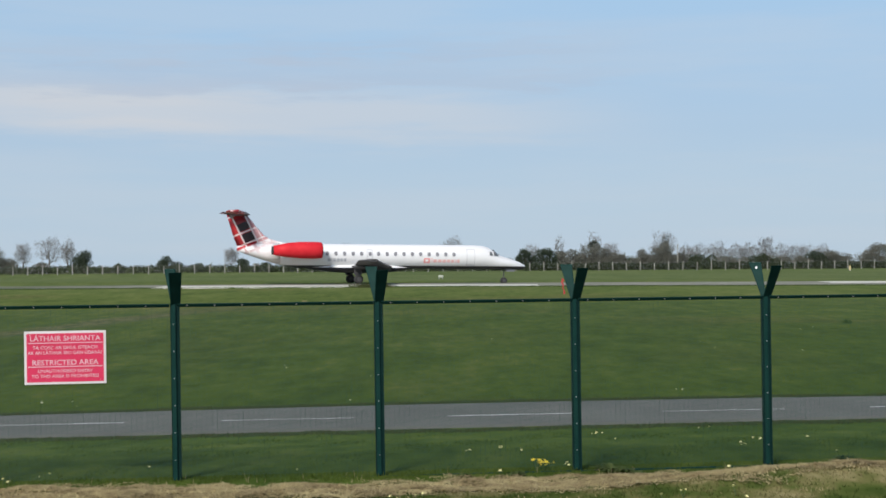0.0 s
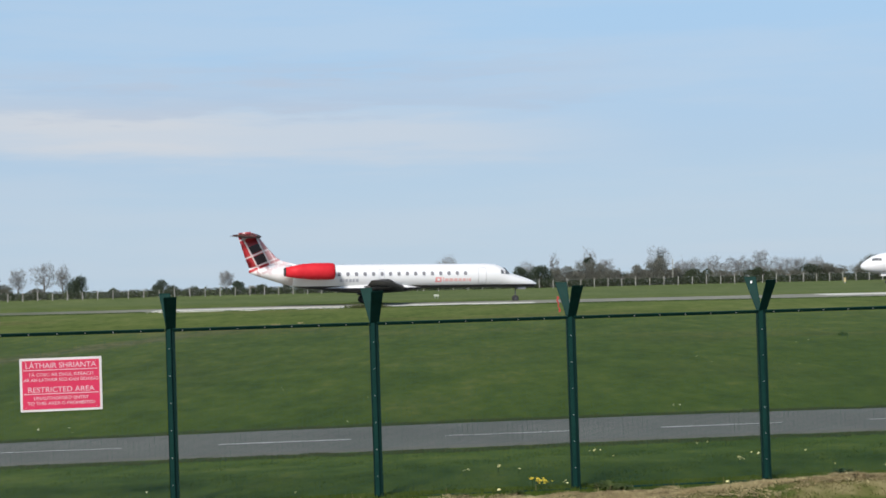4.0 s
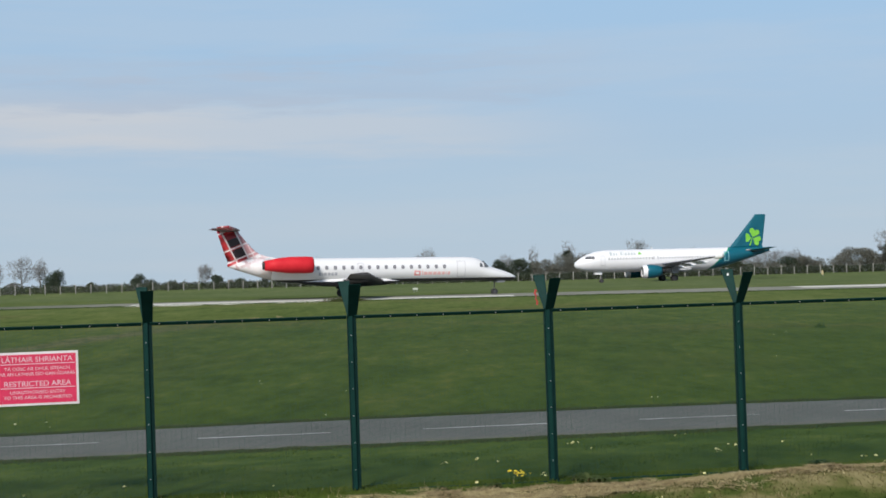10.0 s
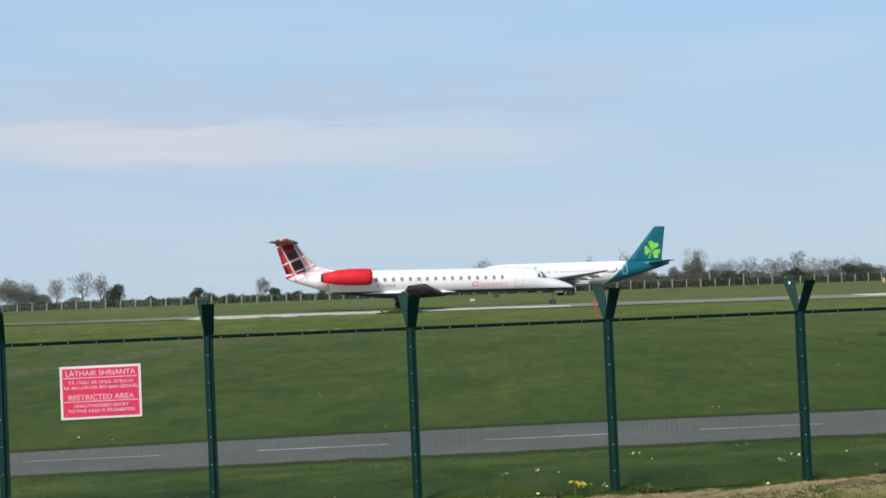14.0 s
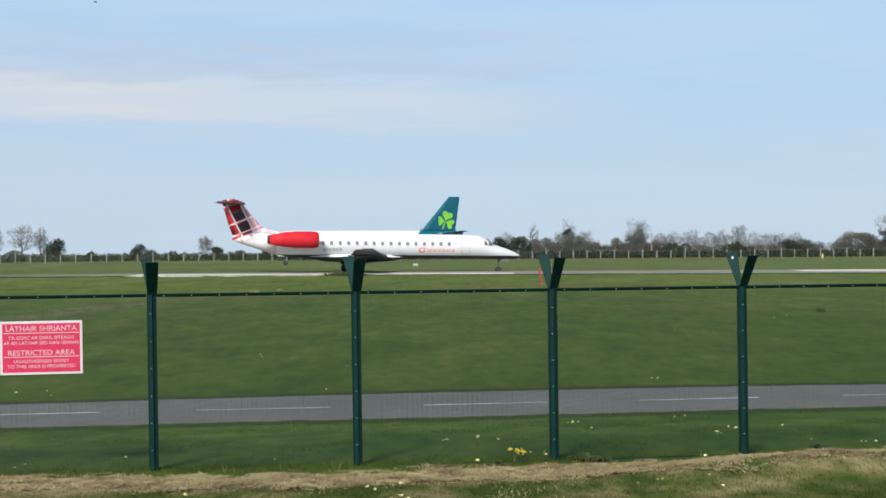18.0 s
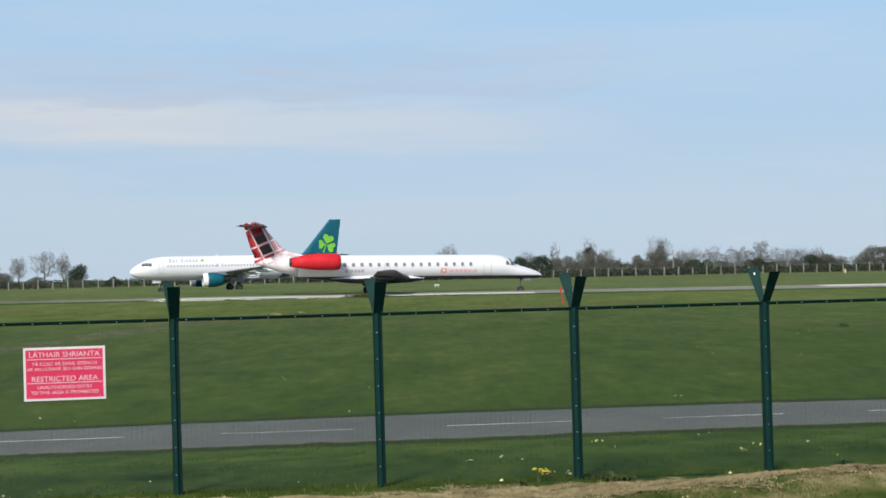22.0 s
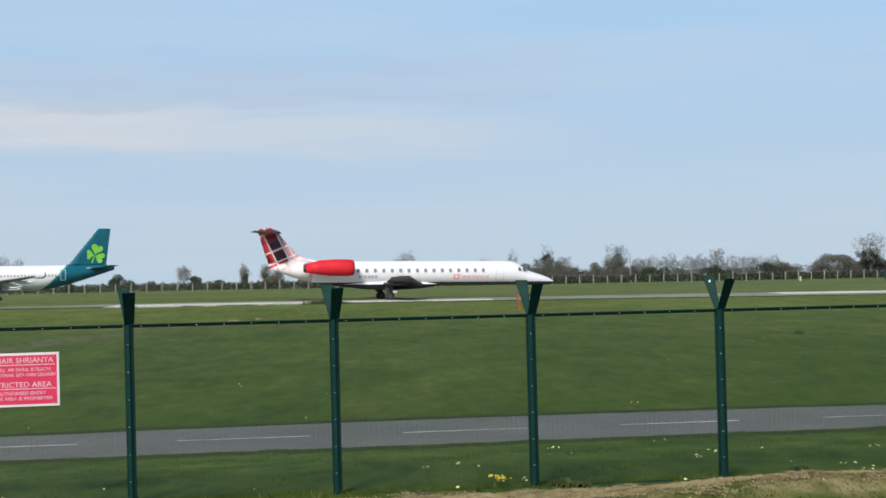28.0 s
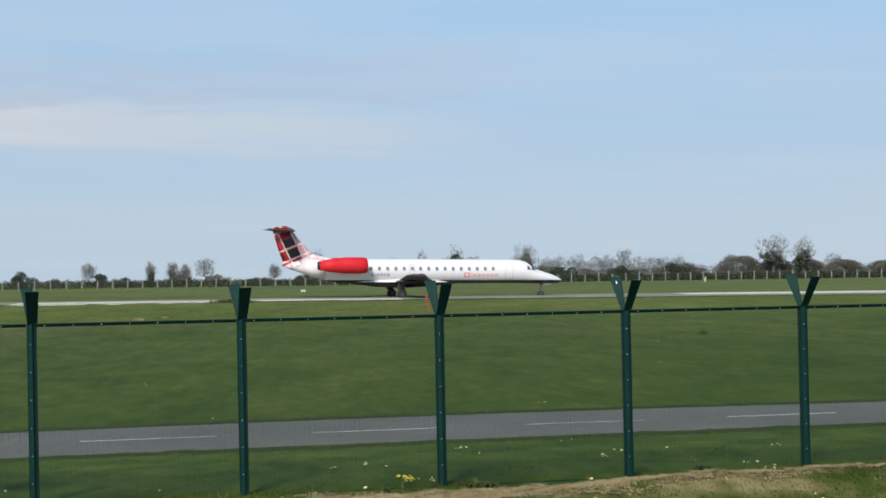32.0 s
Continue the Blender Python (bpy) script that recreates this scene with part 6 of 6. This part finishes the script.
# ---- a bird ----
def small_bird():
    bird = thing("bird", "small dark bird flying across the sky", "bird")
    bm = bmesh.new()
    loft(bm, ((0.17, 0.01, 0.004, 0.004), (0.14, 0.012, 0.025, 0.025), (0.10, 0.008, 0.030, 0.030), (0.02, 0.0, 0.048, 0.045), (-0.08, 0.0, 0.035, 0.032), (-0.13, 0.005, 0.012, 0.010)), 10, power=1.0)
    bmesh.ops.scale(bm, verts=bm.verts, vec=(0.5, 0.5, 0.5))
    part("body", bm, FEATHER, bird, smooth=True)
    bm = bmesh.new()
    aerofoil(bm, (((-0.11, -0.015, 0.005), 0.08, 0.006, (0, 0, 1)), ((-0.11, 0.015, 0.005), 0.08, 0.006, (0, 0, 1))))
    bmesh.ops.scale(bm, verts=bm.verts, vec=(0.5, 0.5, 0.5))
    part("tail", bm, FEATHER, bird)
    wings = []
    for s in (-1, 1):
        bm = bmesh.new()
        aerofoil(bm, (((0.05, 0.02 * s, 0.01), 0.12, 0.012, (0, 0, 1)), ((0.07, 0.14 * s, 0.02), 0.11, 0.008, (0, 0, 1)), ((-0.02, 0.32 * s, 0.02), 0.03, 0.004, (0, 0, 1))))
        bmesh.ops.scale(bm, verts=bm.verts, vec=(0.48, 0.48, 0.5))
        wings.append((s, part("wing", bm, FEATHER, bird)))
    return bird, wings


BIRD, BIRD_WINGS = small_bird()


# ---- what moves ----
def along(rows, t, k):
    return float(np.interp(t, [r[0] for r in rows], [r[k] for r in rows]))


def roll_wheels(wheels, times, dist):
    """Turns each wheel with the way that its thing has gone."""
    for w, r in wheels:
        base = w.matrix_basis.copy()
        walk(w, [(t, base @ Matrix.Rotation(d / r, 4, "Y")) for t, d in zip(times, dist)])


def motions():
    # the regional jet creeps up, holds, then rolls off along the taxiway: seconds, metres along its line
    jet = (
        (0.0, -8.34),
        (0.5, -7.95),
        (1.0, -7.69),
        (1.5, -7.44),
        (2.0, -7.26),
        (2.5, -7.12),
        (3.0, -7.02),
        (3.5, -6.88),
        (5.5, -6.71),
        (6.0, -6.69),
        (6.5, -6.64),
        (7.0, -6.69),
        (7.5, -6.69),
        (8.0, -6.67),
        (8.5, -6.69),
        (9.0, -6.73),
        (9.5, -6.74),
        (10.0, -6.78),
        (10.5, -6.80),
        (11.0, -6.72),
        (11.5, -6.75),
        (12.0, -6.78),
        (12.5, -6.76),
        (13.0, -6.70),
        (13.5, -6.71),
        (14.0, -6.69),
        (14.5, -6.66),
        (16.5, -6.48),
        (17.0, -6.51),
        (17.5, -6.43),
        (18.0, -6.42),
        (18.5, -6.43),
        (19.0, -6.49),
        (19.5, -6.47),
        (20.0, -6.46),
        (20.5, -6.48),
        (21.0, -6.45),
        (21.5, -6.42),
        (22.0, -6.34),
        (22.5, -6.21),
        (23.0, -5.99),
        (23.5, -5.73),
        (24.0, -5.40),
        (24.5, -5.03),
        (25.0, -4.70),
        (25.5, -4.19),
        (27.5, -1.87),
        (28.0, -1.14),
        (28.5, -0.51),
        (29.0, 0.40),
        (29.5, 1.27),
        (30.0, 2.33),
        (30.5, 3.52),
        (31.0, 4.75),
        (31.5, 6.46),
        (32.0, 8.71),
    )
    def jet_pose(s):
        x, y = s * math.cos(radians(9.0)), 136.0 + s * math.sin(radians(9.0))
        return pose(x, y, float(np.interp(s, (-6.68, -6.5, 5.0), (0.77, 0.66, 0.60))), 0, 0.7, float(np.interp(s, (-5.5, -1.0, 4.0, 9.5), (14.0, 12.4, 10.8, 10.2))))

    walk(JET, [(t, jet_pose(s)) for t, s in jet])
    fine = []
    for (t0, s0), (t1, s1) in zip(jet, jet[1:]):
        n = max(1, int(abs(s1 - s0) / 0.38) + 1)
        fine += [(t0 + (t1 - t0) * i / n, s0 + (s1 - s0) * i / n) for i in range(n)]
    fine.append(jet[-1])
    fine = [f for i, f in enumerate(fine) if i == 0 or frame(f[0]) > frame(fine[i - 1][0])]
    roll_wheels(JET_WHEELS, [f[0] for f in fine], [f[1] for f in fine])

    # the airliner rolls by, bending slowly towards the viewer: seconds, x, y, heading off the -x axis
    liner = (
        (0.0, 131.22, 274.25, 4.00),
        (0.5, 126.88, 274.00, 4.17),
        (1.0, 122.55, 273.73, 4.33),
        (1.5, 118.21, 273.46, 4.50),
        (2.0, 113.88, 273.17, 4.67),
        (2.5, 109.55, 272.88, 4.83),
        (3.0, 105.23, 272.57, 5.00),
        (3.5, 100.90, 272.26, 5.17),
        (4.0, 96.59, 271.93, 5.33),
        (4.5, 92.31, 271.60, 5.50),
        (5.0, 88.04, 271.26, 5.67),
        (5.5, 83.72, 270.90, 5.83),
        (6.0, 79.33, 270.53, 6.00),
        (6.5, 74.98, 270.14, 6.33),
        (7.0, 70.71, 269.75, 6.67),
        (7.5, 66.51, 269.33, 7.00),
        (8.0, 62.31, 268.90, 7.33),
        (8.5, 58.16, 268.45, 7.67),
        (9.0, 54.12, 268.00, 8.00),
        (9.5, 50.19, 267.54, 8.33),
        (10.0, 46.30, 267.06, 8.67),
        (10.5, 42.40, 266.57, 9.00),
        (11.0, 38.52, 266.06, 9.33),
        (11.5, 34.72, 265.54, 9.67),
        (12.0, 31.00, 265.01, 10.00),
        (12.5, 27.33, 264.46, 10.71),
        (13.0, 23.65, 263.87, 11.42),
        (13.5, 20.03, 263.26, 12.12),
        (14.0, 16.53, 262.62, 12.83),
        (14.5, 13.09, 261.97, 13.54),
        (15.0, 9.63, 261.27, 14.25),
        (15.5, 6.12, 260.53, 14.96),
        (16.0, 2.64, 259.75, 15.67),
        (16.5, -0.76, 258.96, 16.38),
        (17.0, -4.07, 258.15, 17.08),
        (17.5, -7.35, 257.31, 17.79),
        (18.0, -10.61, 256.45, 18.50),
        (18.5, -13.79, 255.57, 19.21),
        (19.0, -16.89, 254.68, 19.92),
        (19.5, -19.97, 253.76, 20.62),
        (20.0, -23.08, 252.80, 21.33),
        (20.5, -26.15, 251.81, 22.04),
        (21.0, -29.10, 250.83, 22.75),
        (21.5, -31.93, 249.86, 23.46),
        (22.0, -34.74, 248.86, 24.17),
        (22.5, -37.57, 247.83, 24.88),
        (23.0, -40.39, 246.76, 25.58),
        (23.5, -43.16, 245.68, 26.29),
        (24.0, -45.85, 244.61, 27.00),
        (24.5, -48.42, 243.55, 27.44),
        (25.0, -50.85, 242.53, 27.88),
        (25.5, -53.21, 241.53, 28.31),
        (26.0, -55.56, 240.51, 28.75),
        (26.5, -57.92, 239.47, 29.19),
        (27.0, -60.27, 238.43, 29.63),
        (27.5, -62.54, 237.39, 30.06),
        (28.0, -64.71, 236.38, 30.50),
        (28.5, -66.80, 235.40, 30.94),
        (29.0, -68.87, 234.41, 31.38),
        (29.5, -70.96, 233.40, 31.81),
        (30.0, -73.05, 232.37, 32.25),
        (30.5, -75.08, 231.35, 32.69),
        (31.0, -77.07, 230.33, 33.12),
        (31.5, -79.06, 229.31, 33.56),
        (32.0, -81.02, 228.28, 34.00),
    )
    course = np.degrees(np.arctan2(-np.gradient([r[2] for r in liner]), -np.gradient([r[1] for r in liner])))
    liner = [(t, x + float(np.interp(t, (0, 12, 23, 32), (0.0, 0.0, -0.4, -0.4))), y, float(h)) for (t, x, y, _), h in zip(liner, course)]
    walk(LINER, [(t, pose(x, y, float(np.interp(x, (-85, -70, -46, -23, 30, 54, 130), (-0.85, -0.78, -0.55, -0.24, -0.12, -0.20, -0.30))), 0, 0, 180 + h)) for t, x, y, h in liner])
    times = [i / 15 for i in range(0, 481)]
    run = np.concatenate([[0], np.cumsum(np.hypot(np.diff([r[1] for r in liner]), np.diff([r[2] for r in liner])))])
    dist = [float(np.interp(t, [r[0] for r in liner], run)) for t in times]
    roll_wheels(LINER_WHEELS, times, dist)

    # the car drives through at an even speed
    speed, t0, x0 = 16.5, 8.5, 4.264
    # a small bird crosses high up, beating its wings
    flight = lambda t: pose(-13.25 - 9.3 * (t - 18.0), 60.0, max(9.0, 13.3 - 2.9 * (t - 18.0)), 0, 0, 180)
    walk(BIRD, [(t, flight(t)) for t in (0.0, 17.5, 18.0, 18.5, 19.0, 32.0)])
    beats = [17.0 + i * 0.1 for i in range(21)]
    for s, w in BIRD_WINGS:
        walk(w, [(0.0, pose(0, 0, 0))] + [(t, pose(0, 0, 0, s * (30 if i % 2 else -20))) for i, t in enumerate(beats)] + [(32.0, pose(0, 0, 0))])

    walk(CAR, [(t, pose(x0 + speed * (t - t0), 10.3, -0.01)) for t in (0.0, 8.0, 8.5, 9.0, 32.0)])
    for w, r in CAR_WHEELS:
        walk(w, [(0.0, w.matrix_basis.copy()), (32.0, w.matrix_basis.copy())])


motions()
